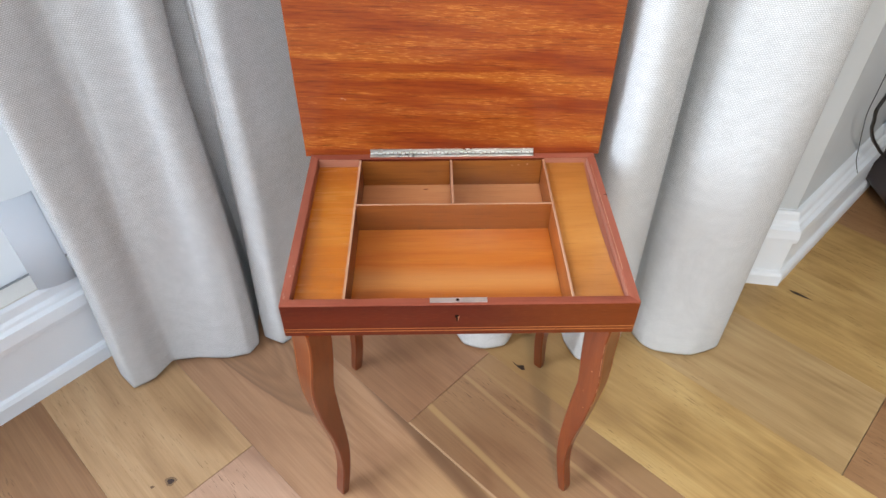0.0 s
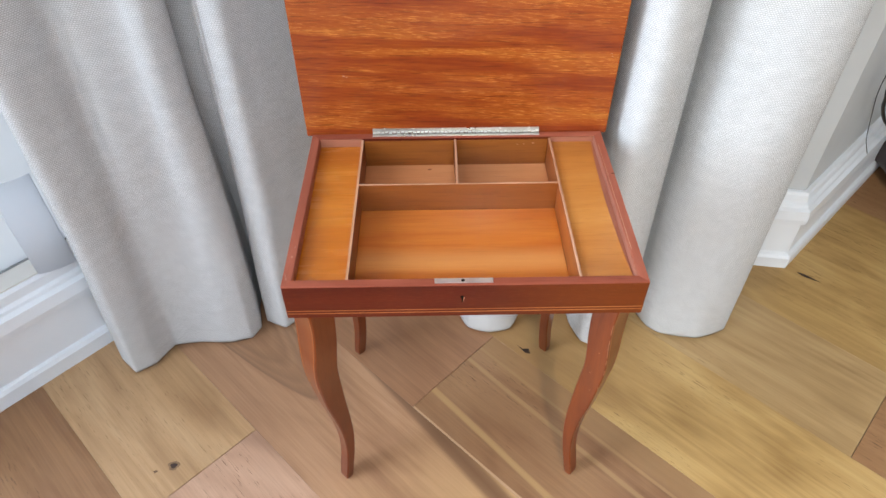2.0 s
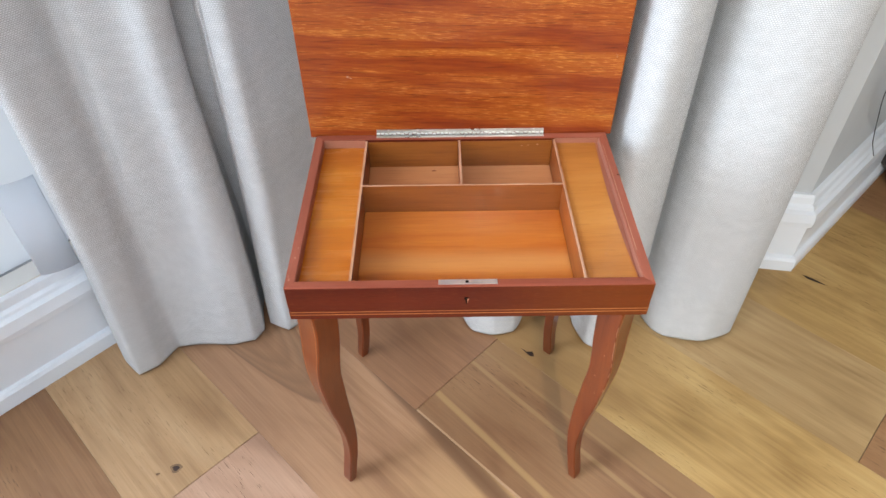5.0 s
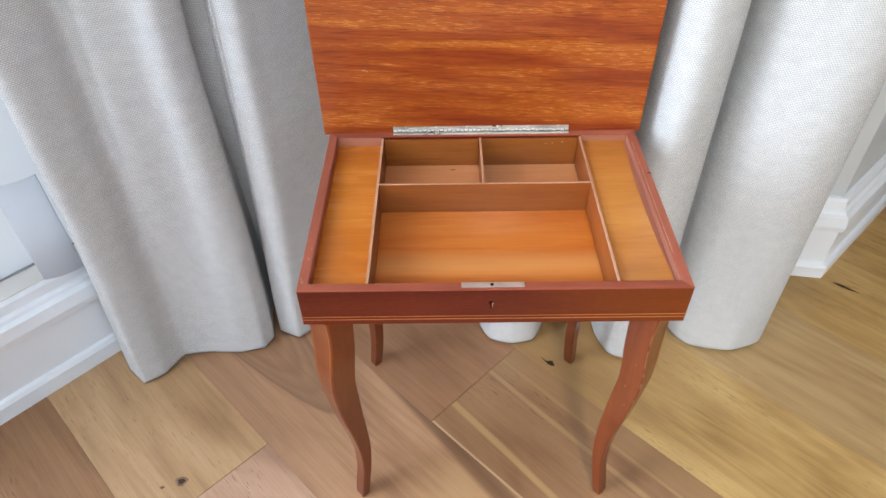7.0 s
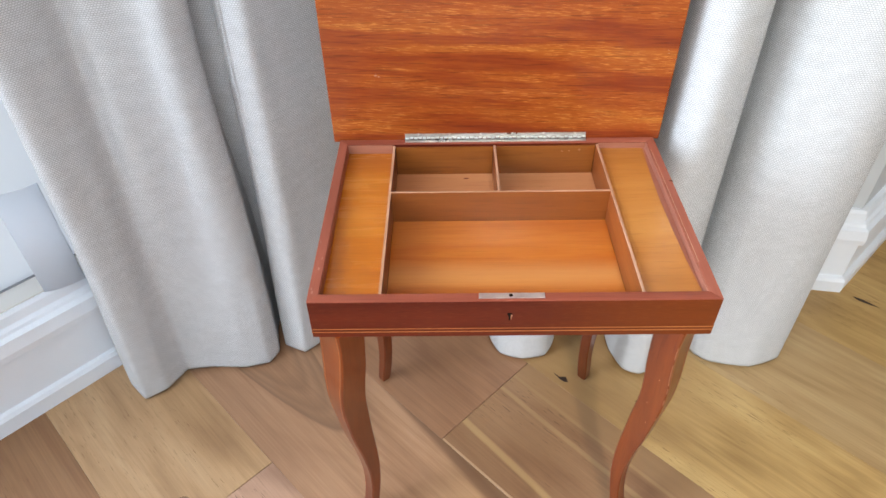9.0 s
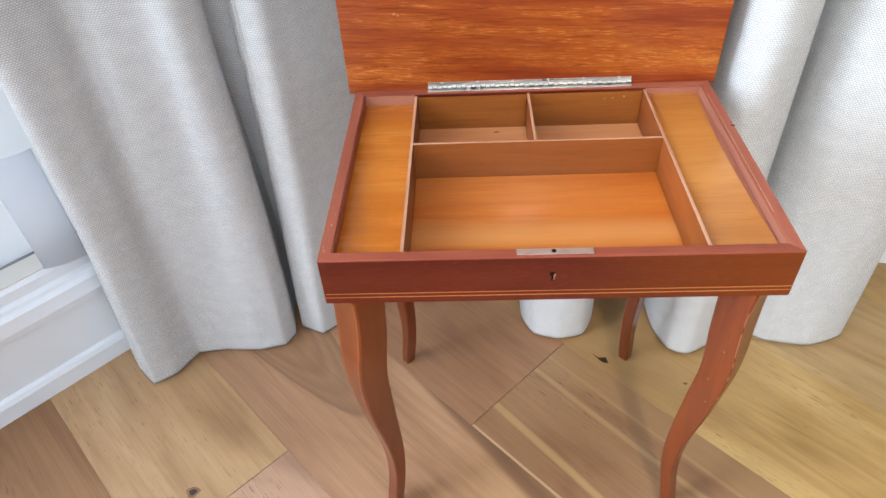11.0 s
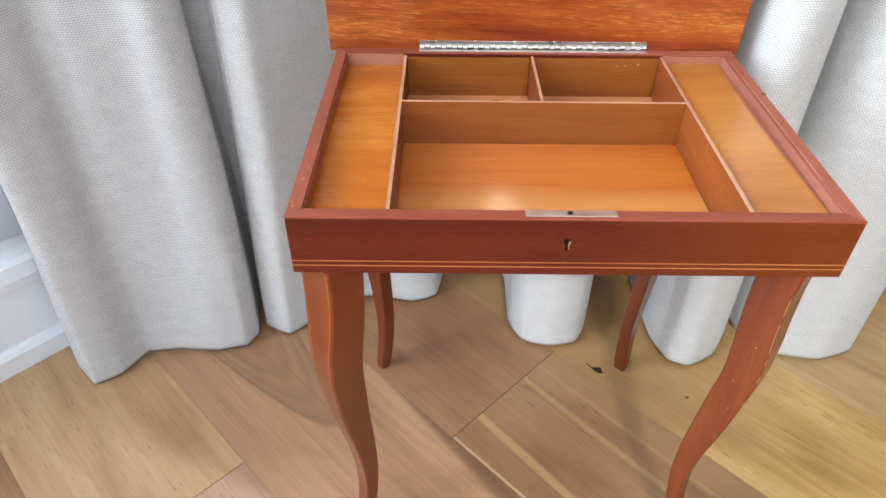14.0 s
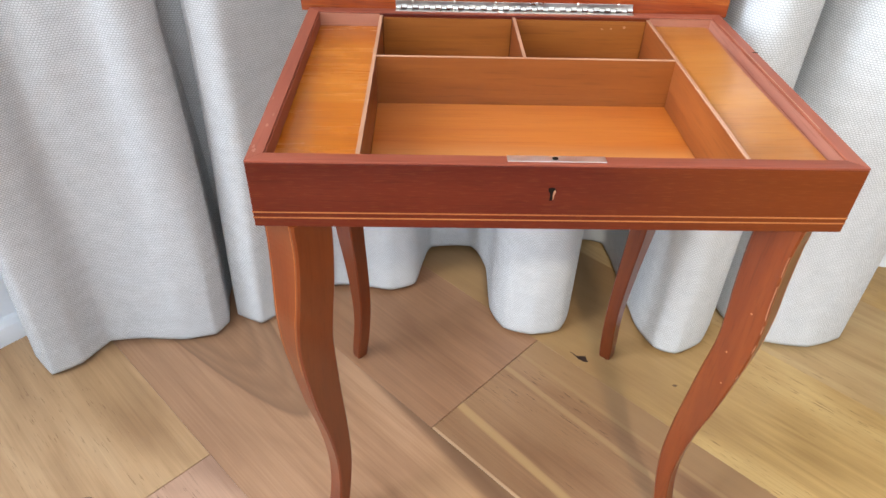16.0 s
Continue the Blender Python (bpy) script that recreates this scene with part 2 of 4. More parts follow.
PINK_X = wood("bare_pink_wood_back", [(0.3, (0.320, 0.115, 0.070)), (0.6, (0.410, 0.170, 0.105)), (0.8, (0.520, 0.245, 0.160))], 0, 10, 14, 0.45, 0.1, 0.3)
RIM_Y = wood("mahogany_rim_side", [(0.3, (0.23, 0.056, 0.030)), (0.6, (0.33, 0.095, 0.056)), (0.8, (0.44, 0.18, 0.115))], 1, 10, 14, 0.45, 0.0, 0.3, spec=0.3)
LEG = wood("mahogany_leg", [(0.3, (0.112, 0.0185, 0.0042)), (0.5, (0.158, 0.0300, 0.0058)), (0.75, (0.220, 0.050, 0.0095))], 2, 10, 10, 0.30, 0.45, 0.3, spec=0.3)
LID_IN = wood("ribbon_mahogany", [(0.20, (0.175, 0.021, 0.004)), (0.38, (0.240, 0.036, 0.0050)), (0.50, (0.300, 0.056, 0.0062)), (0.60, (0.350, 0.078, 0.0085)), (0.70, (0.40, 0.108, 0.0130)), (0.84, (0.49, 0.175, 0.030))], 0, 15, 46, 0.42, 0.60, 0.8, warp=0.7, fleck=0.20, coat_rough=0.125, spec=0.3, slant=-0.06)
LID_TOP = wood("lid_veneer", [(0.3, (0.22, 0.055, 0.012)), (0.7, (0.38, 0.11, 0.03))], 0, 16, 6, 0.2, 0.6, 0.25)
VENEER = wood("honey_veneer", [(0.25, (0.314, 0.0792, 0.0080)), (0.5, (0.459, 0.1364, 0.0140)), (0.75, (0.616, 0.2310, 0.0340))], 0, 12, 8, 0.26, 0.4, 0.25, coat_rough=0.11, wave=0.25)
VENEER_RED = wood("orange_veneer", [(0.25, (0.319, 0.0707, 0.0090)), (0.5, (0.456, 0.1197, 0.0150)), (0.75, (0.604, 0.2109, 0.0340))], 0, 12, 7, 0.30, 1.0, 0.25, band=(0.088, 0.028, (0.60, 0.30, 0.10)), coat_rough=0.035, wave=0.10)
VENEER_PALE = wood("tan_veneer", [(0.25, (0.335, 0.1145, 0.0190)), (0.5, (0.443, 0.1675, 0.0323)), (0.75, (0.529, 0.2279, 0.0532))], 0, 10, 8, 0.3, 0.3, 0.25, wave=0.2)
VENEER_PINK = wood("rosy_tan_veneer", [(0.25, (0.36, 0.132, 0.050)), (0.5, (0.46, 0.188, 0.076)), (0.75, (0.54, 0.25, 0.108))], 0, 10, 8, 0.3, 0.3, 0.25, wave=0.2)
DIVIDER = wood("divider_mahogany", [(0.3, (0.165, 0.0390, 0.0080)), (0.55, (0.250, 0.0720, 0.0135)), (0.8, (0.370, 0.1220, 0.0250))], 0, 12, 9, 0.36, 0.25, 0.3, coat_rough=0.2)
DIVIDER_Y = wood("divider_mahogany_side", [(0.3, (0.181, 0.0411, 0.0101)), (0.55, (0.275, 0.0731, 0.0167)), (0.8, (0.420, 0.1294, 0.0305))], 1, 12, 9, 0.36, 0.25, 0.3, coat_rough=0.2)
LINING = wood("lining_mahogany", [(0.3, (0.180, 0.0480, 0.0085)), (0.55, (0.275, 0.0880, 0.0150)), (0.8, (0.385, 0.1400, 0.0270))], 0, 12, 9, 0.36, 0.25, 0.3, coat_rough=0.2)
RAW = wood("bare_edge_wood", [(0.3, (0.36, 0.16, 0.085)), (0.7, (0.54, 0.31, 0.20))], 0, 8, 30, 0.55, 0.0, 0.3)
RAW_Y = wood("bare_edge_wood_side", [(0.3, (0.36, 0.16, 0.085)), (0.7, (0.54, 0.31, 0.20))], 1, 8, 30, 0.55, 0.0, 0.3)
SCUFF = wood("scuffed_wood", [(0.3, (0.36, 0.15, 0.08)), (0.7, (0.46, 0.22, 0.13))], 0, 6, 40, 0.5, 0.0, 0.2)
STRING = wood("boxwood_string", [(0.3, (0.30, 0.088, 0.022)), (0.7, (0.42, 0.155, 0.045))], 0, 10, 40, 0.4, 0.1, 0.2)
MAPLE = wood("maple_inlay", [(0.3, (0.58, 0.40, 0.15)), (0.7, (0.72, 0.54, 0.25))], 0, 8, 20, 0.25, 0.5, 0.2)
STEEL = metal("nickel_plate", (0.84, 0.83, 0.80), 0.34)
STEEL_DULL = metal("nickel_leaf", (0.62, 0.61, 0.59), 0.31)
DARK = paint("dark_hole", (0.012, 0.008, 0.006), 0.8)
DARK.node_tree.nodes["Principled BSDF"].inputs["Specular IOR Level"].default_value = 0.05
LEATHER = paint("dark_brown_leather", (0.035, 0.02, 0.017), 0.38, 0.4, 0.2, 12)
KNOT = paint("knot_wood", (0.050, 0.024, 0.016), 0.55, 0.4, 0.1, 60)
KNOT_BROWN = paint("brown_knot_wood", (0.165, 0.085, 0.038), 0.5, 0.4, 0.1, 80)
KNOT_RING = paint("knot_ring_wood", (0.24, 0.138, 0.066), 0.4, 0.4, 0.1, 90)
RUBBER = paint("black_cable", (0.012, 0.013, 0.014), 0.4)


def oak(name, dark, mid, light, rough=0.36, band=(), flame=1.0, warm=None, arch=None, pores=0.75, rich=0.0):
    """Oiled oak: broad tone, flame lines, fine streaks and short dark pores along the object's x. band: (y, slope, width, colour, amount) of each streak along the plank."""
    m, nt, b = nodes_of(name, rough)
    co = nt.nodes.new("ShaderNodeTexCoord")
    info = nt.nodes.new("ShaderNodeObjectInfo")
    shift = nt.nodes.new("ShaderNodeVectorMath")
    shift.operation = "SCALE"
    shift.inputs[0].default_value = (7.0, 0.0, 13.0)
    nt.links.new(info.outputs["Random"], shift.inputs["Scale"])
    put = nt.nodes.new("ShaderNodeVectorMath")
    put.operation = "ADD"
    nt.links.new(co.outputs["Object"], put.inputs[0])
    nt.links.new(shift.outputs["Vector"], put.inputs[1])

    def stretched(along, scale, detail, rough_, dist=0.0):
        mp = nt.nodes.new("ShaderNodeMapping")
        mp.inputs["Scale"].default_value = (along, 1.0, 1.0)
        nt.links.new(put.outputs["Vector"], mp.inputs["Vector"])
        n = add(nt, "ShaderNodeTexNoise", Scale=scale, Detail=detail, Roughness=rough_, Distortion=dist)
        nt.links.new(mp.outputs["Vector"], n.inputs["Vector"])
        return n.outputs["Fac"]

    def math_(op, a, c):
        n = nt.nodes.new("ShaderNodeMath")
        n.operation = op
        for sock, v in zip(n.inputs, (a, c)):
            if isinstance(v, float):
                sock.default_value = v
            else:
                nt.links.new(v, sock)
        return n.outputs[0]

    broad = stretched(0.34, 8.0, 3.0, 0.5, 1.0)
    form = stretched(0.16, 6.5, 1.5, 0.4, 0.3)
    fine = stretched(0.035, 130.0, 4.0, 0.6)
    rings = math_("MULTIPLY_ADD", math_("SINE", math_("MULTIPLY", form, 95.0), 0.0), 0.5)
    nt.nodes[-1].inputs[2].default_value = 0.5
    f = math_("ADD", math_("MULTIPLY", broad, 1.0), math_("MULTIPLY", rings, 0.06 * flame))
    f = math_("ADD", f, math_("MULTIPLY", fine, 0.28))
    f = math_("SUBTRACT", f, 0.165)
    rp = ramp(nt, [(0.28, dark), (0.52, mid), (0.78, light)])
    nt.links.new(f, rp.inputs["Fac"])
    col = rp.outputs["Color"]
    pore = stretched(0.085, 470.0, 1.5, 0.5)
    patch = stretched(0.35, 8.0, 2.0, 0.5)
    dash = ramp(nt, [(0.64, (0, 0, 0)), (0.70, (1, 1, 1))])
    nt.links.new(pore, dash.inputs["Fac"])
    where = ramp(nt, [(0.50 - rich, (0.05, 0.05, 0.05)), (0.62 - rich, (1, 1, 1))])
    nt.links.new(patch, where.inputs["Fac"])
    k = math_("MULTIPLY", math_("MULTIPLY", dash.outputs["Color"], where.outputs["Color"]), pores)
    col = mixed(nt, "MIX", k, col, (dark[0] * 0.46, dark[1] * 0.40, dark[2] * 0.34))
    fibre = ramp(nt, [(0.36, (0.80, 0.77, 0.74)), (0.52, (1, 1, 1)), (0.68, (1.14, 1.14, 1.13))])
    nt.links.new(stretched(0.022, 340.0, 3.0, 0.65), fibre.inputs["Fac"])
    col = mixed(nt, "MULTIPLY", 0.4, col, fibre.outputs["Color"])
    sep = nt.nodes.new("ShaderNodeSeparateXYZ")
    nt.links.new(co.outputs["Object"], sep.inputs[0])
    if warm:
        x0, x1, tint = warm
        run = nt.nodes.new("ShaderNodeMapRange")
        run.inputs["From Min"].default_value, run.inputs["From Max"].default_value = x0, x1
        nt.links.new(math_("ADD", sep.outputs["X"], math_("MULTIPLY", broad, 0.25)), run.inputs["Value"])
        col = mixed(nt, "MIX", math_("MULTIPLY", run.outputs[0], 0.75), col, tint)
    if arch:
        # nested arches of flat-sawn grain: apex (x, y), how blunt, colour
        ax, ay, blunt, tint = arch
        dy = math_("SUBTRACT", math_("ADD", sep.outputs["Y"], math_("MULTIPLY", math_("SUBTRACT", form, 0.5), 0.05)), ay)
        level = math_("ADD", sep.outputs["X"], math_("MULTIPLY", math_("MULTIPLY", dy, dy), blunt))
        level = math_("ADD", level, math_("MULTIPLY", math_("SUBTRACT", fine, 0.5), 0.02))
        ar = nt.nodes.new("ShaderNodeMapRange")
        ar.inputs["From Min"].default_value, ar.inputs["From Max"].default_value = ax - 0.26, ax
        nt.links.new(level, ar.inputs["Value"])
        rings_a = ramp(nt, [(0.0, (0.1, 0.1, 0.1)), (0.20, (0.45, 0.45, 0.45)), (0.32, (0.18, 0.18, 0.18)), (0.48, (0.62, 0.62, 0.62)), (0.58, (0.25, 0.25, 0.25)), (0.72, (0.66, 0.66, 0.66)), (0.80, (0.45, 0.45, 0.45)), (0.94, (0.85, 0.85, 0.85)), (1.0, (0, 0, 0))])
        nt.links.new(ar.outputs[0], rings_a.inputs["Fac"])
        col = mixed(nt, "MIX", math_("MULTIPLY", rings_a.outputs["Color"], 1.0), col, tint)
    for y0, slope, width, tint, amount in band:
        wav = math_("MULTIPLY", math_("SUBTRACT", stretched(0.5, 3.0, 2.0, 0.5), 0.5), min(0.03, width * 3))
        mid_y = math_("ADD", math_("MULTIPLY", sep.outputs["X"], slope), y0)
        d = math_("ABSOLUTE", math_("SUBTRACT", math_("ADD", sep.outputs["Y"], wav), mid_y), 0.0)
        br = ramp(nt, [(0.0, (1, 1, 1)), (0.55, (0.85, 0.85, 0.85)), (1.0, (0, 0, 0))])
        nt.links.new(math_("DIVIDE", d, width), br.inputs["Fac"])
        col = mixed(nt, "MIX", math_("MULTIPLY", br.outputs["Color"], amount), col, tint)
    nt.links.new(col, b.inputs["Base Color"])
    rr = nt.nodes.new("ShaderNodeMapRange")
    rr.inputs["To Min"].default_value, rr.inputs["To Max"].default_value = rough * 0.85, rough * 1.35
    nt.links.new(fine, rr.inputs["Value"])
    nt.links.new(rr.outputs[0], b.inputs["Roughness"])
    bp = add(nt, "ShaderNodeBump", Strength=0.12, Distance=0.0012)
    nt.links.new(fine, bp.inputs["Height"])
    nt.links.new(bp.outputs["Normal"], b.inputs["Normal"])
    return m


OAK = [
    oak("oak_tan", (0.305, 0.172, 0.080), (0.425, 0.258, 0.128), (0.510, 0.332, 0.178), flame=1.6, pores=0.45, rich=0.07),
    oak("oak_brown", (0.195, 0.092, 0.040), (0.285, 0.148, 0.067), (0.360, 0.202, 0.098)),
    oak("oak_golden", (0.312, 0.180, 0.060), (0.472, 0.298, 0.112), (0.575, 0.390, 0.164), flame=1.2, pores=0.85, rich=0.03),
    oak("oak_rosy", (0.300, 0.168, 0.106), (0.440, 0.262, 0.170), (0.525, 0.332, 0.224)),
    # the thin pale band at -0.1102 is a worn edge with its glint painted in
    oak("oak_streaked", (0.170, 0.082, 0.040), (0.262, 0.138, 0.068), (0.340, 0.196, 0.098), band=((-0.1175, -0.061, 0.0075, (0.46, 0.295, 0.13), 0.62), (-0.1102, 0.0, 0.0028, (0.52, 0.34, 0.20), 0.8), (0.010, -0.03, 0.006, (0.42, 0.27, 0.13), 0.6), (0.055, -0.02, 0.004, (0.42, 0.27, 0.13), 0.5), (0.100, 0.0, 0.040, (0.36, 0.215, 0.098), 0.6)), flame=0.3),
    oak("oak_rosy_banded", (0.270, 0.140, 0.073), (0.392, 0.218, 0.120), (0.475, 0.284, 0.166), band=((0.088, -0.10, 0.021, (0.165, 0.084, 0.044), 0.95),), warm=(-0.12, 0.12, (0.48, 0.300, 0.140)), arch=(-0.365, 0.018, 48.0, (0.205, 0.110, 0.060)), pores=0.16),
    oak("oak_rear_brown", (0.225, 0.110, 0.056), (0.320, 0.167, 0.088), (0.390, 0.216, 0.118), flame=0.4, pores=0.2),
    # golden plank; the table's shade is put into its colour as a brown end
    oak("oak_golden_shaded", (0.312, 0.180, 0.060), (0.472, 0.298, 0.112), (0.575, 0.390, 0.164), flame=1.2, pores=0.62, rich=0.03, warm=(0.24, 0.0, (0.31, 0.175, 0.078))),
    oak("oak_sand", (0.300, 0.182, 0.078), (0.430, 0.280, 0.128), (0.520, 0.362, 0.180), flame=1.8, pores=0.5),
]


# ---- mesh helpers ----
def mesh_of(name, bm, material, smooth=False):
    bmesh.ops.recalc_face_normals(bm, faces=bm.faces)
    me = bpy.data.meshes.new(name)
    bm.to_mesh(me)
    bm.free()
    me.materials.append(material)
    if smooth:
        for p in me.polygons:
            p.use_smooth = True
    return me


def part(name, bm, material, parent, label="", smooth=False):
    ob = new(name, mesh_of(name, bm, material, smooth))
    ob.parent = parent
    if label:
        tagged(ob, label)
    return ob


def box(x0, y0, z0, x1, y1, z1, bevel=0.0, segments=2):
    bm = bmesh.new()
    bmesh.ops.create_cube(bm, size=1.0)
    for v in bm.verts:
        v.co = ((x0, x1)[v.co.x > 0], (y0, y1)[v.co.y > 0], (z0, z1)[v.co.z > 0])
    if bevel:
        bmesh.ops.bevel(bm, geom=list(bm.edges), offset=bevel, segments=segments, affect="EDGES", profile=0.6)
    return bm


def prism(outline, z0, z1):
    """An upright solid on a plan outline."""
    bm = bmesh.new()
    low = [bm.verts.new((x, y, z0)) for x, y in outline]
    top = [bm.verts.new((x, y, z1)) for x, y in outline]
    bm.faces.new(low)
    bm.faces.new(top)
    for i in range(len(outline)):
        j = (i + 1) % len(outline)
        bm.faces.new((low[i], low[j], top[j], top[i]))
    return bm


def sweep_profile(profile, a, b, out, miter_a=0.0, miter_b=0.0):
    """A moulding whose profile (distance from the wall, height) runs from plan point a to b; out is the plan way off the wall."""
    a, b, out = Vector(a), Vector(b), Vector(out).normalized()
    along = (b - a).normalized()
    bm = bmesh.new()
    rows = []
    for p, m in ((a, miter_a), (b, miter_b)):
        rows.append([bm.verts.new((*(p + out * d + along * (m * d)), h)) for d, h in profile])
    for i in range(len(profile)):
        j = (i + 1) % len(profile)
        bm.faces.new((rows[0][i], rows[0][j], rows[1][j], rows[1][i]))
    bm.faces.new(rows[0])
    bm.faces.new(rows[1])
    return bm


def tube(points, radius, sides=10):
    bm = bmesh.new()
    pts = [Vector(p) for p in points]
    rings = []
    for i, p in enumerate(pts):
        t = (pts[min(i + 1, len(pts) - 1)] - pts[max(i - 1, 0)]).normalized()
        u = t.cross(Vector((0.3, 0.5, 0.81))).normalized()
        w = t.cross(u)
        rings.append([bm.verts.new(p + radius * (math.cos(k * math.tau / sides) * u + math.sin(k * math.tau / sides) * w)) for k in range(sides)])
    for r0, r1 in zip(rings, rings[1:]):
        for k in range(sides):
            bm.faces.new((r0[k], r0[(k + 1) % sides], r1[(k + 1) % sides], r1[k]))
    bm.faces.new(rings[0])
    bm.faces.new(rings[-1])
    return bm


def spline(points, steps):
    """Catmull-Rom through the points."""
    pts = [np.array(p, float) for p in points]
    pts = [2 * pts[0] - pts[1], *pts, 2 * pts[-1] - pts[-2]]
    out = []
    for a, b, c, d in zip(pts, pts[1:], pts[2:], pts[3:]):
        for k in range(steps):
            t = k / steps
            out.append(0.5 * (2 * b + (c - a) * t + (2 * a - 5 * b + 4 * c - d) * t * t + (3 * b - a - 3 * c + d) * t**3))
    out.append(pts[-2])
    return out


# ---- the room ----
ALONG_L, OFF_L = Vector((0.683, 0.730)), Vector((0.730, -0.683))
BASE_L = Vector((-0.75, 0.243)) - 0.035 * OFF_L
ALONG_R, OFF_R = Vector((0.732, 0.681)), Vector((0.681, -0.732))
CORNER = Vector((0.722, 0.530))
OFF_F = Vector((-0.10, -0.995))
ROOM_H = 2.5


def wall_piece(name, a, b, off, z0, z1, thick=0.12, material=None, label="painted plaster wall"):
    a, b, off = Vector(a), Vector(b), Vector(off)
    ob = new(name, mesh_of(name, prism([a, b, b - off * thick, a - off * thick], z0, z1), material or WALL))
    return tagged(ob, label, "wall", kind="structure")


P_IN = BASE_L + ALONG_L * 0.60
P_LEFT = BASE_L - ALONG_L * 2.9
P_BACK, P_REAR = Vector((-1.3, -4.4)), Vector((2.2, -4.4))
P_FAR = CORNER + ALONG_R * 2.4
P_SIDE = P_FAR + OFF_R * 4.3
# left wall: a low wall under the window, a pier at each end and a lintel over it
W0, W1 = BASE_L + ALONG_L * 0.30, BASE_L - ALONG_L * 2.6
wall_piece("wall_left", P_IN, P_LEFT, OFF_L, 0, 0.205, label="low white wall under the window")
wall_piece("wall_left_pier", P_IN, W0, OFF_L, 0.205, 2.2)
wall_piece("wall_left_end", W1, P_LEFT, OFF_L, 0.205, 2.2)
wall_piece("wall_left_lintel", P_IN, P_LEFT, OFF_L, 2.2, ROOM_H)
wall_piece("wall_front", CORNER, P_IN, OFF_F, 0, ROOM_H, label="light grey wall end beside the curtain")
wall_piece("wall_right", CORNER, P_FAR, OFF_R, 0, ROOM_H, label="light grey painted wall behind the seat")
def inward(a, b):
    n = Vector((b.y - a.y, a.x - b.x)).normalized()
    return n if n.dot(Vector((0, -1.5)) - a) > 0 else -n


wall_piece("wall_far", P_FAR, P_SIDE, inward(P_FAR, P_SIDE), 0, ROOM_H)
wall_piece("wall_rear_left", P_LEFT, P_BACK, inward(P_LEFT, P_BACK), 0, ROOM_H)
wall_piece("wall_rear_right", P_REAR, P_SIDE, inward(P_REAR, P_SIDE), 0, ROOM_H)
# unseen rear wall, its opening added to hold the fill lamp
B0, B1 = Vector((-0.6, -4.4)), Vector((1.7, -4.4))
wall_piece("wall_rear_low", P_BACK, P_REAR, (0, 1), 0, 0.8)
wall_piece("wall_rear_high", P_BACK, P_REAR, (0, 1), 2.2, ROOM_H)
wall_piece("wall_rear_end", P_BACK, B0, (0, 1), 0.8, 2.2)
wall_piece("wall_rear_pier", B1, P_REAR, (0, 1), 0.8, 2.2)
OUTLINE = [P_IN, P_LEFT, P_BACK, P_REAR, P_SIDE, P_FAR, CORNER]
tagged(new("ceiling", mesh_of("ceiling", prism(OUTLINE, ROOM_H, ROOM_H + 0.1), CEILING)), "plain white ceiling", "ceiling", kind="structure")

# skirting boards: plinth strip, flat face, two mouldings
SKIRT = [(0, 0), (0.035, 0), (0.035, 0.030), (0.031, 0.037), (0.024, 0.040), (0.024, 0.134), (0.031, 0.137), (0.033, 0.150), (0.030, 0.172), (0.022, 0.177), (0.020, 0.183), (0.014, 0.188), (0.012, 0.204), (0.008, 0.210), (0, 0.210)]


def skirting(name, a, b, out, ma=0.0, mb=0.0, tall=1.0, label="white painted moulded skirting board"):
    ob = new(name, mesh_of(name, sweep_profile([(d, h * tall) for d, h in SKIRT], a, b, out, ma, mb), GLOSS_WHITE))
    return tagged(ob, label, "skirting board", kind="structure")


turn = math.tan(radians(24.2))
skirting("baseboard_left", P_LEFT, P_IN, OFF_L)
skirting("baseboard_front", P_IN + (CORNER - P_IN) * 0.35, CORNER, OFF_F, 0, turn, 0.905)
skirting("baseboard_right", CORNER, P_FAR, OFF_R, -turn, 0, 0.905)

# ---- window beside the curtain ----
sill = new("window_sill", mesh_of("window_sill", prism([P_LEFT + OFF_L * 0.006, W0 + OFF_L * 0.006, W0 - OFF_L * 0.12, P_LEFT - OFF_L * 0.12], 0.2055, 0.2125), SILL))
tagged(sill, "pale painted low window sill", "window sill", kind="structure")
blind = new("roller_blind", None)
tagged(blind, "plain white blind lowered over the low window", "blind")
BL0, BL1 = BASE_L + ALONG_L * 0.29 - OFF_L * 0.042, BASE_L - ALONG_L * 2.55 - OFF_L * 0.042
part("blind_cloth", prism([BL0, BL1, BL1 - OFF_L * 0.003, BL0 - OFF_L * 0.003], 0.2146, 2.15), BLIND, blind)
part("bottom_bar", prism([BL0 + OFF_L * 0.004, BL1 + OFF_L * 0.004, BL1 - OFF_L * 0.007, BL0 - OFF_L * 0.007], 0.2127, 0.2143), GAP, blind, "dark grey bar along the blind's lower edge")


def curved_card():
    """A sheet bent to an open arc, standing on the sill."""
    face = math.atan2(-0.84, 0.54)
    c = BASE_L + ALONG_L * 0.090 + OFF_L * 0.026 - 0.090 * Vector((math.cos(face), math.sin(face)))
    bm = bmesh.new()
    n = 24
    cols = []
    for k in range(n + 1):
        a = face + radians(-22 + 41 * k / n)
        cols.append([bm.verts.new((c.x + q * math.cos(a), c.y + q * math.sin(a), z)) for q, z in ((0.0900, 0.2128), (0.0910, 0.31), (0.0915, 0.408), (0.0903, 0.408), (0.0898, 0.31), (0.0888, 0.2128))])
    for a, b in zip(cols, cols[1:]):
        for k in range(6):
            bm.faces.new((a[k], a[(k + 1) % 6], b[(k + 1) % 6], b[k]))
    bm.faces.new(cols[0])
    bm.faces.new(cols[-1])
    return bm


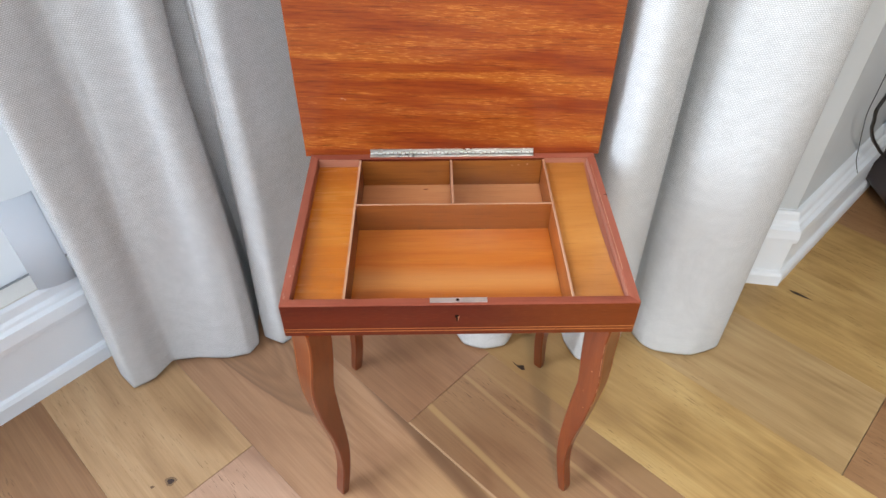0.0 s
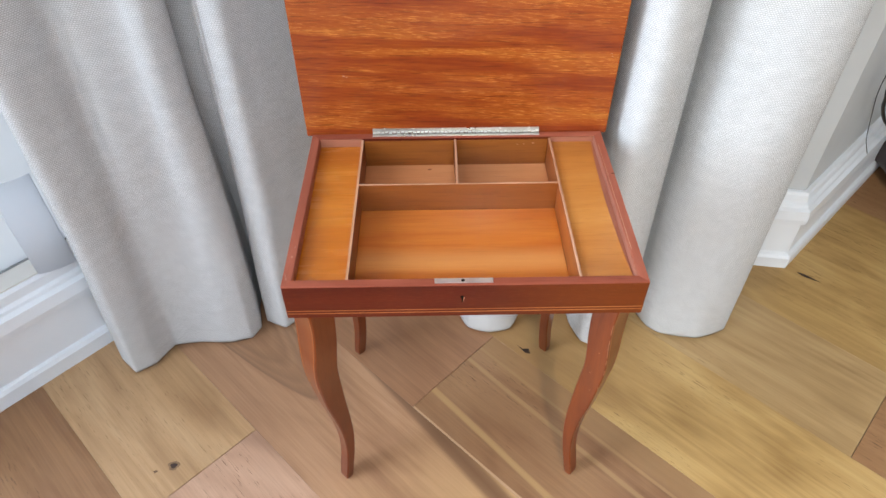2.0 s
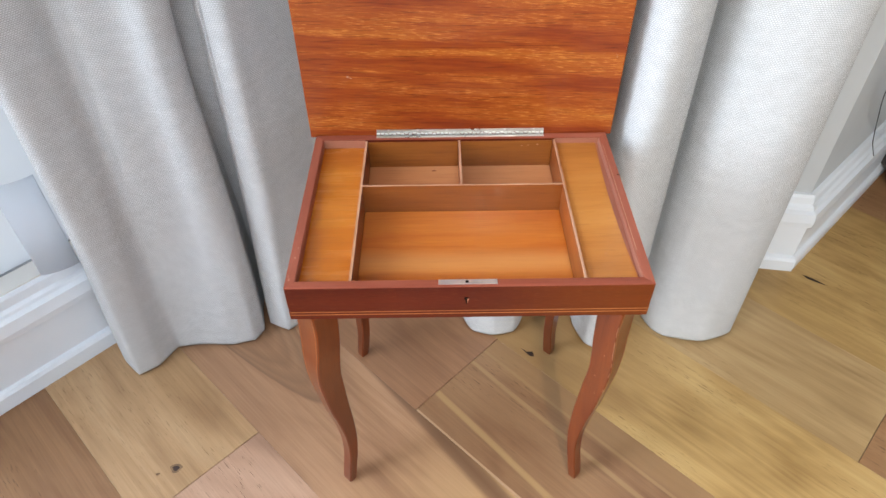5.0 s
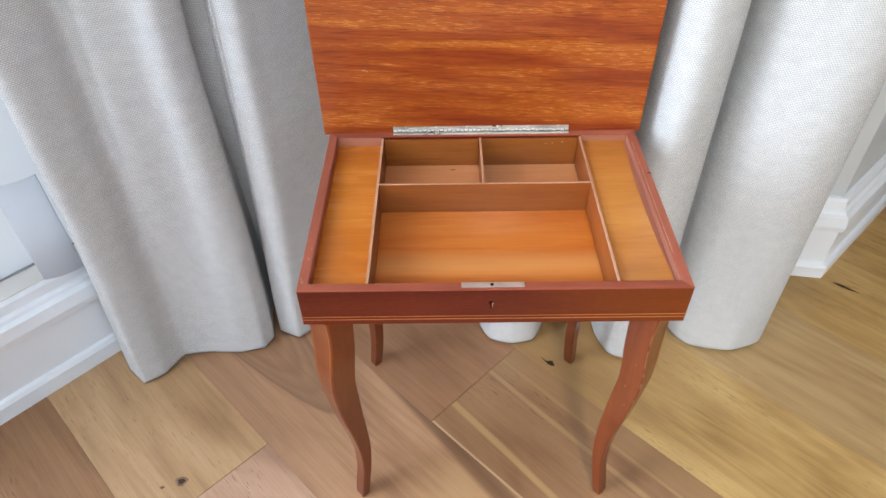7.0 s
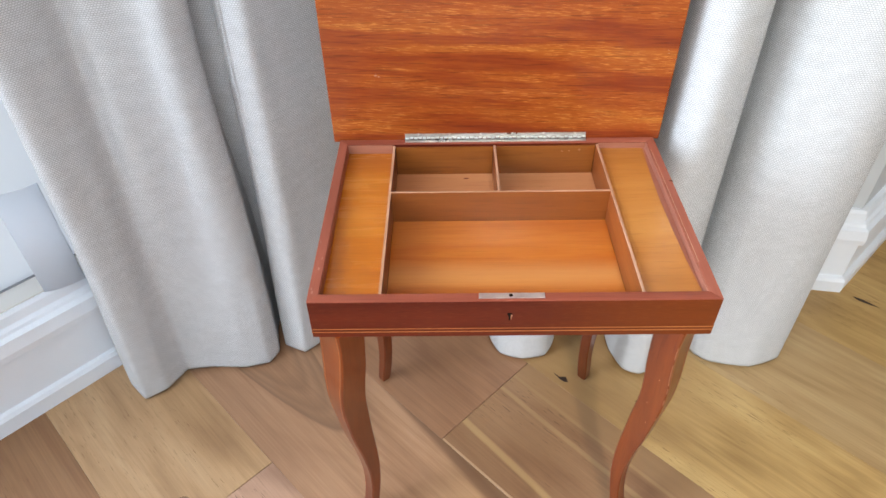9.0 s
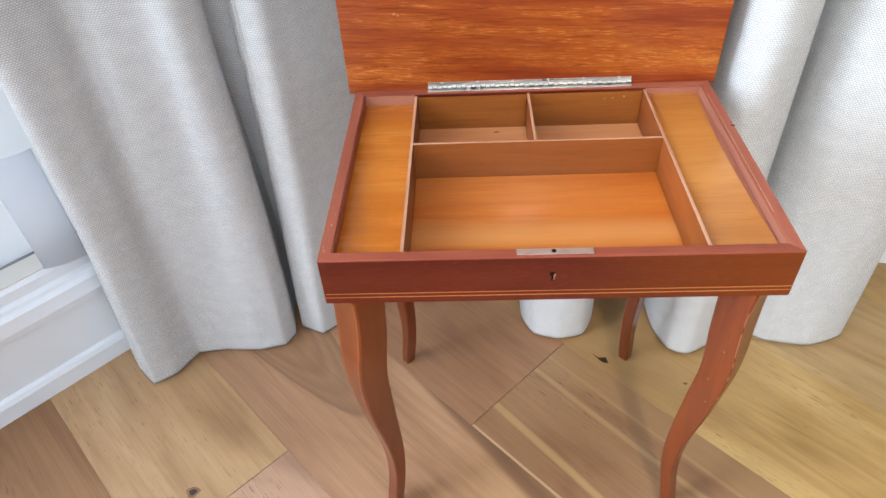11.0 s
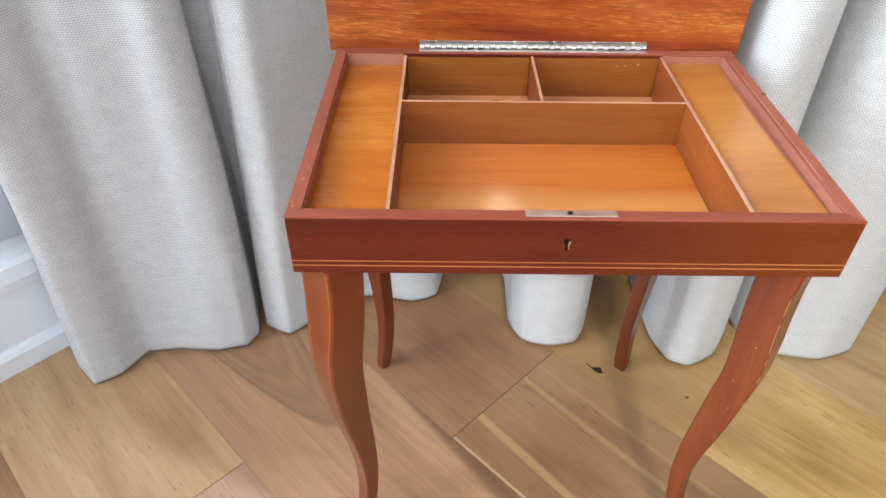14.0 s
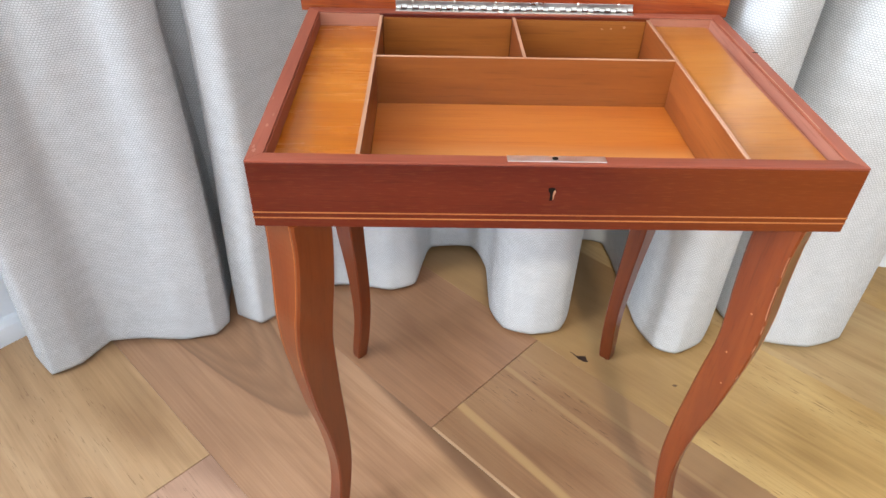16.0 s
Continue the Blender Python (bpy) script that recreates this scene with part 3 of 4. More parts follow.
tagged(new("curved_card", mesh_of("curved_card", curved_card(), TUBE, True)), "bent sheet of white card standing on the window sill", "card")


# ---- curtain ----
HEM = [(-0.672, 0.318), (-0.640, 0.272), (-0.604, 0.240), (-0.572, 0.262), (-0.548, 0.304), (-0.500, 0.312), (-0.440, 0.310), (-0.400, 0.320), (-0.387, 0.346), (-0.400, 0.400), (-0.404, 0.445),
       (-0.397, 0.450), (-0.392, 0.408), (-0.377, 0.364), (-0.338, 0.346), (-0.306, 0.374), (-0.240, 0.432), (-0.180, 0.428), (-0.145, 0.421), (-0.108, 0.438), (-0.096, 0.490), (-0.080, 0.535),
       (-0.010, 0.535), (0.012, 0.480), (0.012, 0.380), (0.030, 0.338), (0.070, 0.324), (0.112, 0.333), (0.134, 0.375), (0.146, 0.470), (0.164, 0.556), (0.224, 0.548),
       (0.232, 0.420), (0.234, 0.345), (0.250, 0.300), (0.278, 0.287), (0.320, 0.308), (0.348, 0.346), (0.360, 0.372), (0.365, 0.394), (0.372, 0.394), (0.377, 0.364), (0.390, 0.334), (0.414, 0.314), (0.480, 0.300), (0.540, 0.322), (0.573, 0.376), (0.600, 0.420), (0.628, 0.450)]
SLOT = 70  # the back of the slot, counted along the hem
LEAN_X = [(-0.70, 0.04), (-0.55, 0.035), (-0.40, 0.03), (-0.2, 0.015), (0.0, 0.0), (0.25, -0.004), (0.38, -0.020), (0.46, -0.016), (0.56, 0.0), (0.7, 0.005)]


def curtain():
    path = spline(HEM, 7)
    straight = [np.array(a) + (np.array(b) - np.array(a)) * k / 7 for a, b in zip(HEM, HEM[1:]) for k in range(7)] + [np.array(HEM[-1])]
    length = [0.0]
    for p, q in zip(path, path[1:]):
        length.append(length[-1] + float(np.linalg.norm(q - p)))
    heights = [0.006, 0.012, 0.03] + [0.06 * k for k in range(1, 15)] + [0.95 + 0.15 * k for k in range(10)]
    bm = bmesh.new()
    uv = bm.loops.layers.uv.new("cloth")
    rows, threads = [], []
    for z in heights:
        row = []
        shallow = min(1.0, max(0.0, (z - 0.10) / 0.45))
        for i, (p, line, s) in enumerate(zip(path, straight, length)):
            # the hem turns sharply in the front folds and softly behind the table
            crisp = (0.9 if line[0] < -0.3 else 0.45) * max(0.0, 1.0 - z / 0.28)
            p = p * (1 - crisp) + line * crisp
            if -0.415 < p[0] < -0.370 and p[1] > 0.350:
                # the slot between the two front folds opens into a shallow valley higher up
                p = p + np.array([shallow * (0.010 if i > SLOT else -0.002) * min(1.0, (p[1] - 0.350) / 0.02), -0.62 * shallow * (p[1] - 0.350)])
            if p[0] > -0.49 and i <= SLOT:
                # the front fold narrows towards the top beside that valley
                p = p + np.array([-0.019 * shallow * min(1.0, (p[0] + 0.49) / 0.09), 0.0])
            lean = float(np.interp(p[0], [a for a, _ in LEAN_X], [b for _, b in LEAN_X]))
            reach = min(z, 0.9)
            wob = noise.noise(Vector((s * 3.0, z * 1.6, 2.0))) * 0.012 * min(1, z * 4)
            hem = 0.004 * noise.noise(Vector((s * 9, 0.0, 5.0))) if z < 0.02 else 0.0
            rise = min(1.0, max(0.0, (z - 0.12) / 0.35))
            inside = min(1.0, max(0.0, (p[0] + 0.64) / 0.05)) * min(1.0, max(0.0, (-0.41 - p[0]) / 0.05))
            wob = abs(wob) + 0.009 * rise * inside * math.cos(math.tau * (p[0] + 0.568) / 0.105) * (p[1] < 0.34)
            row.append(bm.verts.new((p[0] + lean * reach + wob * 0.4, p[1] + wob, z + hem)))
        rows.append(row)
        # the weave keeps its size along each row: counted from the left up to the slot, from the right beyond it
        gaps = [math.hypot(b.co.x - a.co.x, b.co.y - a.co.y) for a, b in zip(row, row[1:])]
        left = [sum(gaps[:k]) for k in range(SLOT + 1)]
        right = [length[-1] - sum(gaps[k:]) for k in range(len(row))]
        threads.append([(left[k], left[k + 1]) if k < SLOT else (right[k], right[k + 1]) for k in range(len(gaps))])
    for i in range(len(rows) - 1):
        for k in range(len(path) - 1):
            (a, b), (d, c) = threads[i][k], threads[i + 1][k]
            f = bm.faces.new((rows[i][k], rows[i][k + 1], rows[i + 1][k + 1], rows[i + 1][k]))
            for lp, (u, v) in zip(f.loops, ((a, heights[i]), (b, heights[i]), (c, heights[i + 1]), (d, heights[i + 1]))):
                lp[uv].uv = (u, v)
    ob = new("curtain", mesh_of("curtain", bm, LINEN, True))
    th = ob.modifiers.new("thickness", "SOLIDIFY")
    th.thickness, th.offset = 0.002, 0.0
    return tagged(ob, "full-length off-white woven linen curtain in deep folds, hem on the floor", "curtain")


curtain()


# ---- the sewing table ----
RIM_Z, LOW_Z, WIDE, DEEP = 0.4952, 0.4425, 0.21, 0.302
table = new("sewing_table", None)
tagged(table, "small reddish mahogany sewing table on curved legs, hinged lid standing open", "table")


def rounded(bm, size=0.0012):
    bmesh.ops.bevel(bm, geom=list(bm.edges), offset=size, segments=2, affect="EDGES", profile=0.6)
    return bm


T = 0.011
part("front_panel", rounded(prism([(-WIDE, 0), (WIDE, 0), (WIDE - T, T), (T - WIDE, T)], LOW_Z, RIM_Z - 0.001), 0.0006), MAHOGANY, table)
part("back_panel", rounded(prism([(-WIDE, DEEP), (WIDE, DEEP), (WIDE - T, DEEP - T), (T - WIDE, DEEP - T)], LOW_Z, RIM_Z - 0.001), 0.0006), MAHOGANY, table)
for sx in (-1, 1):
    part("side_panel", rounded(prism([(sx * WIDE, 0), (sx * WIDE, DEEP), (sx * (WIDE - T), DEEP - T), (sx * (WIDE - T), T)], LOW_Z, RIM_Z - 0.001), 0.0006), DIVIDER_Y, table)
# bare rim strips, mitred at the corners
part("rim", rounded(prism([(-WIDE, 0), (WIDE, 0), (WIDE - T, T), (T - WIDE, T)], RIM_Z - 0.0009, RIM_Z + 0.0006), 0.0004), RIM, table, "worn pinkish top edge")
part("rim", rounded(prism([(-WIDE, DEEP), (WIDE, DEEP), (WIDE - T, DEEP - T), (T - WIDE, DEEP - T)], RIM_Z - 0.0009, RIM_Z + 0.0006), 0.0004), RIM, table, "worn pinkish top edge")
for sx in (-1, 1):
    part("rim", rounded(prism([(sx * WIDE, 0), (sx * WIDE, DEEP), (sx * (WIDE - T), DEEP - T), (sx * (WIDE - T), T)], RIM_Z - 0.0009, RIM_Z + 0.0006), 0.0004), RIM_Y, table, "worn pinkish top edge")
# a bare crack along one side of the rim and rubbed spots on the other
part("worn_line", box(WIDE - T + 0.0012, 0.055, RIM_Z + 0.0004, WIDE - T + 0.0018, 0.272, RIM_Z + 0.0008), RAW_Y, table, "pale scratched line")
nick = prism([(WIDE + 0.0004, 0.200), (WIDE + 0.0004, 0.2025), (WIDE - 0.0030, 0.2020), (WIDE - 0.0045, 0.2005), (WIDE - 0.0026, 0.2008)], RIM_Z + 0.0002, RIM_Z + 0.0009)
part("nick", nick, DARK, table, "small dark nick in the rim")
wear = random.Random(7)
for k in range(5):
    cx, cy = -WIDE + 0.002 + wear.random() * 0.007, 0.012 + 0.11 * wear.random() ** 2
    spot_r = 0.0006 + 0.0014 * wear.random()
    shape = [(cx + spot_r * wear.uniform(0.5, 1.1) * math.cos(a), cy + 2.2 * spot_r * wear.uniform(0.5, 1.2) * math.sin(a)) for a in [j * math.tau / 9 for j in range(9)]]
    part("worn_spot", prism(shape, RIM_Z + 0.0003, RIM_Z + 0.00075), PINK, table, "pale rubbed spot")
# two pale strings let into the lower edge
for z in (0.4502, 0.4547):
    part("inlay_string", box(-WIDE, -0.0003, z - 0.0005, WIDE, 0.001, z + 0.0005), STRING, table, "thin pale boxwood line")
    for sx in (-1, 1):
        part("inlay_string", box(sx * (WIDE - 0.001), 0.0, z - 0.0005, sx * (WIDE + 0.0003), DEEP, z + 0.0005), STRING, table, "thin pale boxwood line")

# inside: floors, trays and dividers
FLOOR_Z = 0.447
part("bottom_board", box(T - WIDE - 0.002, T - 0.002, LOW_Z + 0.0005, WIDE - T + 0.002, DEEP - T + 0.002, FLOOR_Z - 0.001), DIVIDER, table)
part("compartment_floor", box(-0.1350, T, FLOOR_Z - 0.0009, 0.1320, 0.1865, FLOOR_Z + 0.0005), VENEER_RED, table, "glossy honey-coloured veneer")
part("compartment_floor", box(-0.1350, 0.1895, FLOOR_Z - 0.0009, 0.1320, DEEP - T, FLOOR_Z + 0.0005), VENEER_PINK, table, "pale rosy tan veneer")
part("tray_panel", box(T - WIDE + 0.0003, T + 0.0003, 0.4785, -0.1382, DEEP - T - 0.0003, 0.4815, 0.0006), VENEER, table, "honey-coloured cover panel")


stain = prism([(-0.0405 + 0.0034 * math.cos(a) * (1 + 0.3 * math.sin(2 * a)), 0.2785 + 0.0013 * math.sin(a)) for a in [k * math.tau / 12 for k in range(12)]], FLOOR_Z + 0.0003, FLOOR_Z + 0.0007)
part("stain", stain, LEG, table, "small brown stain")


def warped_tray():
    bm = bmesh.new()
    rows = []
    n = 24
    for i in range(n + 1):
        f = i / n
        y = T + 0.0005 + f * (DEEP - 2 * T - 0.001)
        right = 0.1965 - 0.0060 * math.sin(math.pi * f) ** 0.9 - 0.002 * f
        rise = 0.0025 * math.sin(math.pi * f)
        rows.append([bm.verts.new(p) for p in ((0.1352, y, 0.4865), (right, y, 0.4865 + rise), (right, y, 0.4835 + rise), (0.1352, y, 0.4835))])
    for a, b in zip(rows, rows[1:]):
        for k in range(4):
            bm.faces.new((a[k], a[(k + 1) % 4], b[(k + 1) % 4], b[k]))
    bm.faces.new(rows[0])
    bm.faces.new(rows[-1])
    return bm


part("tray_ledge", box(0.170, T + 0.0003, 0.4780, WIDE - T - 0.0012, DEEP - T - 0.0003, 0.4852, 0.0006), PINK, table, "reddish ledge along the tray")
for x0, x1 in ((T - WIDE + 0.0003, -0.1382), (0.1352, WIDE - T - 0.0014)):
    part("back_lining", box(x0, DEEP - T - 0.0012, 0.4816, x1, DEEP - T - 0.0002, 0.4942), PINK_X, table, "bare pinkish wood behind the tray")
part("side_lining", box(T - WIDE + 0.0001, T + 0.0003, 0.4818, T - WIDE + 0.0010, DEEP - T - 0.0014, 0.4942), RIM_Y, table, "reddish wood beside the tray")
part("side_lining", box(WIDE - T - 0.0012, T + 0.0003, 0.4800, WIDE - T - 0.0001, DEEP - T - 0.0003, 0.4942), PINK, table, "bare pinkish wood beside the tray")
part("tray_panel", warped_tray(), VENEER_PALE, table, "warped tan cover panel with a bowed edge")


def divider(x0, y0, x1, y1, along_x):
    d = part("divider", box(x0, y0, FLOOR_Z, x1, y1, 0.4920), DIVIDER if along_x else DIVIDER_Y, table, "thin honey-brown mahogany partition")
    part("bare_edge", box(x0 - 0.0002, y0, 0.4917, x1 + 0.0002, y1, 0.4927, 0.0003), RAW if along_x else RAW_Y, d, "pale worn top edge")


divider(-0.1380, T, -0.1353, DEEP - T, False)
divider(0.1323, T, 0.1350, DEEP - T, False)
divider(-0.1353, 0.1868, 0.1323, 0.1893, True)
divider(-0.0043, 0.1893, -0.0017, DEEP - T, False)
for x0, x1 in ((-0.1350, -0.0045), (-0.0015, 0.1320)):
    part("lining", box(x0 + 0.0004, DEEP - T - 0.0016, FLOOR_Z + 0.0006, x1 - 0.0004, DEEP - T - 0.0002, 0.4910), LINING, table, "honey-brown lining board of a rear compartment")


def disc(cx, cy, z0, z1, r, sides=20):
    return prism([(cx + r * math.cos(k * math.tau / sides), cy + r * math.sin(k * math.tau / sides)) for k in range(sides)], z0, z1)


lock = part("lock_plate", box(-0.0355, 0.0030, RIM_Z + 0.0006, 0.0315, 0.0105, RIM_Z + 0.0013, 0.0003), STEEL, table, "worn nickel lock plate let into the rim")
part("bolt_hole", disc(-0.0030, 0.0068, RIM_Z + 0.0010, RIM_Z + 0.0016, 0.0021), DARK, lock)
keyhole = bmesh.new()
outline = [(-0.0026, 0.0026), (-0.0008, 0.0034), (0.0014, 0.0032), (0.0027, 0.0018), (0.0024, 0.0002), (0.0012, -0.0014), (0.0010, -0.0070), (-0.0009, -0.0072), (-0.0010, -0.0014), (-0.0024, 0.0004)]
fr = [keyhole.verts.new((x - 0.0035, -0.0004, z + 0.4744)) for x, z in outline]
bk = [keyhole.verts.new((x - 0.0035, 0.0006, z + 0.4744)) for x, z in outline]
keyhole.faces.new(fr)
keyhole.faces.new(bk)
for k in range(len(outline)):
    keyhole.faces.new((fr[k], fr[(k + 1) % len(outline)], bk[(k + 1) % len(outline)], bk[k]))
hole = part("keyhole", keyhole, DARK, table, "small dark keyhole with a chipped edge")
splinter = prism([(-0.0022, 0.0010), (-0.0014, 0.0016), (-0.0006, 0.0002), (-0.0016, -0.0024), (-0.0018, -0.0060), (-0.0024, -0.0062), (-0.0025, -0.0016)], 0.0, 0.0006)
for v in splinter.verts:
    v.co = (v.co.x, -v.co.z + 0.0001, v.co.y + 0.4744)
part("chipped_edge", splinter, RAW, hole, "pale chipped wood")

# lid, standing upright on its hinge
LID_Y, LID_T, LID_W, LID_H = 0.3035, 0.0145, 0.2185, 0.318
lid = part("lid", rounded(box(-LID_W, LID_Y, RIM_Z - 0.0035, LID_W, LID_Y + LID_T, RIM_Z + LID_H), 0.0014), LID_IN, table, "open lid, streaked orange-brown mahogany inside")
part("lid_veneer", box(-LID_W + 0.001, LID_Y + LID_T - 0.0002, RIM_Z + 0.002, LID_W - 0.001, LID_Y + LID_T + 0.0006, RIM_Z + LID_H - 0.001), LID_TOP, lid, "glossy veneered outer face")
hinge = part("hinge", box(-0.1225, LID_Y - 0.0009, RIM_Z + 0.0034, 0.1195, LID_Y + 0.0001, RIM_Z + 0.0086, 0.0002), STEEL_DULL, table, "long nickel piano hinge")
part("lower_leaf", box(-0.1225, DEEP - 0.0080, RIM_Z + 0.0006, 0.1195, DEEP - 0.0006, RIM_Z + 0.0012, 0.0002), STEEL_DULL, hinge)
for k in range(42):
    x = -0.1225 + k * 0.242 / 42
    up = 0.0009 if k % 2 else 0.0
    part("knuckle", tube([(x + 0.0004, LID_Y - 0.0026, RIM_Z + 0.0027 + up), (x + 0.0054, LID_Y - 0.0026, RIM_Z + 0.0027 + up)], 0.0015, 10), STEEL, hinge)
for x in (-0.105, -0.063, -0.021, 0.021, 0.063, 0.105):
    pin = bmesh.new()
    bmesh.ops.create_uvsphere(pin, u_segments=10, v_segments=6, radius=0.0016)
    for v in pin.verts:
        v.co = (v.co.x + x, v.co.y * 0.4 + LID_Y - 0.0010, v.co.z + RIM_Z + 0.0080)
    part("screw", pin, STEEL, hinge, smooth=True)


def chip(x, z, size, y, parent):
    """A small pale bruise in an upright face."""
    bm = bmesh.new()
    ring_a, ring_b = [], []
    for k in range(9):
        a = k * math.tau / 9
        q = size * wear.uniform(0.5, 1.1)
        ring_a.append(bm.verts.new((x + 1.4 * q * math.cos(a), y, z + q * math.sin(a))))
        ring_b.append(bm.verts.new((x + 1.4 * q * math.cos(a), y + 0.0006, z + q * math.sin(a))))
    bm.faces.new(ring_a)
    bm.faces.new(ring_b)
    for k in range(9):
        bm.faces.new((ring_a[k], ring_a[(k + 1) % 9], ring_b[(k + 1) % 9], ring_b[k]))
    part("worn_spot", bm, SCUFF, parent, "small pale bruise")


for x, z, size in ((-0.155, 0.589, 0.0016), (-0.151, 0.587, 0.0010), (0.207, 0.614, 0.0010), (0.206, 0.618, 0.0007), (-0.02, 0.70, 0.0007)):
    chip(x, z, size, LID_Y - 0.00015, lid)
for x, z, size in ((0.088, 0.4830, 0.0013), (0.097, 0.4835, 0.0009), (0.111, 0.4850, 0.0014)):
    chip(x, z, size, DEEP - T - 0.00175, table)

# marquetry on the lid's outer face
def strip(bm, points, widths, y):
    """A flat inlaid ribbon on the lid's outer face."""
    left, right = [], []
    for i, (p, w) in enumerate(zip(points, widths)):
        q0, q1 = points[max(i - 1, 0)], points[min(i + 1, len(points) - 1)]
        dx, dz = q1[0] - q0[0], q1[1] - q0[1]
        n = math.hypot(dx, dz) or 1
        left.append(bm.verts.new((p[0] - dz / n * w, y, p[1] + dx / n * w)))
        right.append(bm.verts.new((p[0] + dz / n * w, y, p[1] - dx / n * w)))
    for i in range(len(points) - 1):
        bm.faces.new((left[i], left[i + 1], right[i + 1], right[i]))


def blob(bm, cx, cz, rx, rz, y, lobes=0, tilt=0.0, sides=18):
    vs = []
    for k in range(sides):
        a = k * math.tau / sides
        g = 1 + (0.22 * math.cos(lobes * a) if lobes else 0)
        u, v = rx * g * math.cos(a), rz * g * math.sin(a)
        vs.append(bm.verts.new((cx + u * math.cos(tilt) - v * math.sin(tilt), y, cz + u * math.sin(tilt) + v * math.cos(tilt))))
    bm.faces.new(vs)


INLAY_Y = LID_Y + LID_T + 0.0010
MID_Z = RIM_Z + LID_H / 2


def scroll(bm, cx, cz, ux, uz, flip):
    """One scroll of the border with its leaf; (ux, uz) runs along the border."""
    px, pz = -uz * flip, ux * flip
    pts, wid = [], []
    for k in range(26):
        f = k / 25
        a = -0.6 + f * 5.2
        r = 0.0135 * (1 - 0.72 * f)
        u, v = r * math.cos(a), r * math.sin(a)
        pts.append((cx + ux * u + px * v, cz + uz * u + pz * v))
        wid.append(0.0008 + 0.0013 * math.sin(math.pi * min(1, f * 1.1)) ** 2)
    strip(bm, pts, wid, INLAY_Y)
    blob(bm, pts[-1][0], pts[-1][1], 0.0022, 0.0022, INLAY_Y + 0.00006)
    for s, reach in ((1, 0.021), (-1, 0.018)):
        pts = [(cx + ux * s * (0.006 + reach * f) - px * (0.010 - 0.016 * f * f), cz + uz * s * (0.006 + reach * f) - pz * (0.010 - 0.016 * f * f)) for f in [k / 8 for k in range(9)]]
        strip(bm, pts, [0.0019 * (1 - k / 9) + 0.0003 for k in range(9)], INLAY_Y + 0.00003)
        blob(bm, pts[5][0] + px * 0.003, pts[5][1] + pz * 0.003, 0.003, 0.0017, INLAY_Y + 0.00009, 3, 0.6 * s)


border = bmesh.new()
BX, BZ = LID_W - 0.034, LID_H / 2 - 0.036
for k in range(8):
    x = -BX + 0.021 + k * (2 * BX - 0.042) / 7
    for s in (-1, 1):
        scroll(border, x, MID_Z + s * BZ, 1 if k < 4 else -1, 0, 1 if k % 2 else -1)
for k in range(5):
    z = MID_Z - BZ + 0.038 + k * (2 * BZ - 0.076) / 4
    for s in (-1, 1):
        scroll(border, s * BX, z, 0, 1 if k < 2 else -1, 1 if k % 2 else -1)
part("border_inlay", border, MAPLE, lid, "pale scrolling leaf border")
wreath = bmesh.new()
for k in range(36):
    a = k * math.tau / 36
    cx, cz = 0.108 * math.cos(a), MID_Z + 0.076 * math.sin(a)
    blob(wreath, cx, cz, 0.0045 if k % 2 else 0.0026, 0.0024, INLAY_Y, 3 if k % 2 else 0, a + math.pi / 2)
ring = [(0.108 * math.cos(k * math.tau / 90), MID_Z + 0.076 * math.sin(k * math.tau / 90)) for k in range(91)]
strip(wreath, ring, [0.0006] * 91, INLAY_Y - 0.0001)
part("oval_inlay", wreath, MAPLE, lid, "pale oval garland")
group = bmesh.new()
for k in range(11):
    blob(group, -0.075 + k * 0.015, MID_Z - 0.022 - 0.008 * math.sin(math.pi * k / 10), 0.012, 0.008, INLAY_Y + 0.00005 * (k % 3))
for cx, cz, rx, rz, ti in ((-0.03, 0.006, 0.03, 0.012, -0.1), (-0.045, 0.012, 0.014, 0.011, 0.4), (0.036, 0.004, 0.018, 0.011, 0.0), (0.042, 0.021, 0.02, 0.006, 0.1), (0.03, 0.014, 0.006, 0.012, 0.0)):
    blob(group, cx, MID_Z + cz, rx, rz, INLAY_Y + 0.0002 + cx * 0.0005, 0, ti)
part("centre_inlay", group, MAPLE, lid, "pale silhouette group in the middle")

# curved legs, set on the diagonals: height, inward shift, width, thickness
LEG_FORM = [(0.4423, 0.0240, 0.0375, 0.0430), (0.41, 0.0242, 0.0370, 0.0425), (0.37, 0.0225, 0.0385, 0.0390), (0.34, 0.0205, 0.0395, 0.0345), (0.305, 0.0197, 0.0380, 0.0295), (0.265, 0.0220, 0.036, 0.0245),
            (0.22, 0.0250, 0.032, 0.022), (0.17, 0.0295, 0.0255, 0.020), (0.12, 0.0320, 0.0205, 0.019), (0.075, 0.0305, 0.0170, 0.019), (0.03, 0.0255, 0.0155, 0.020), (0.006, 0.0228, 0.0145, 0.0185), (0.0, 0.0228, 0.0125, 0.0165)]


def at_height(edge, z):
    """Centre, width and thickness of a leg at a height."""
    z, centre, w, t = min(edge, key=lambda e: abs(e[0] - z))
    return centre, w, t


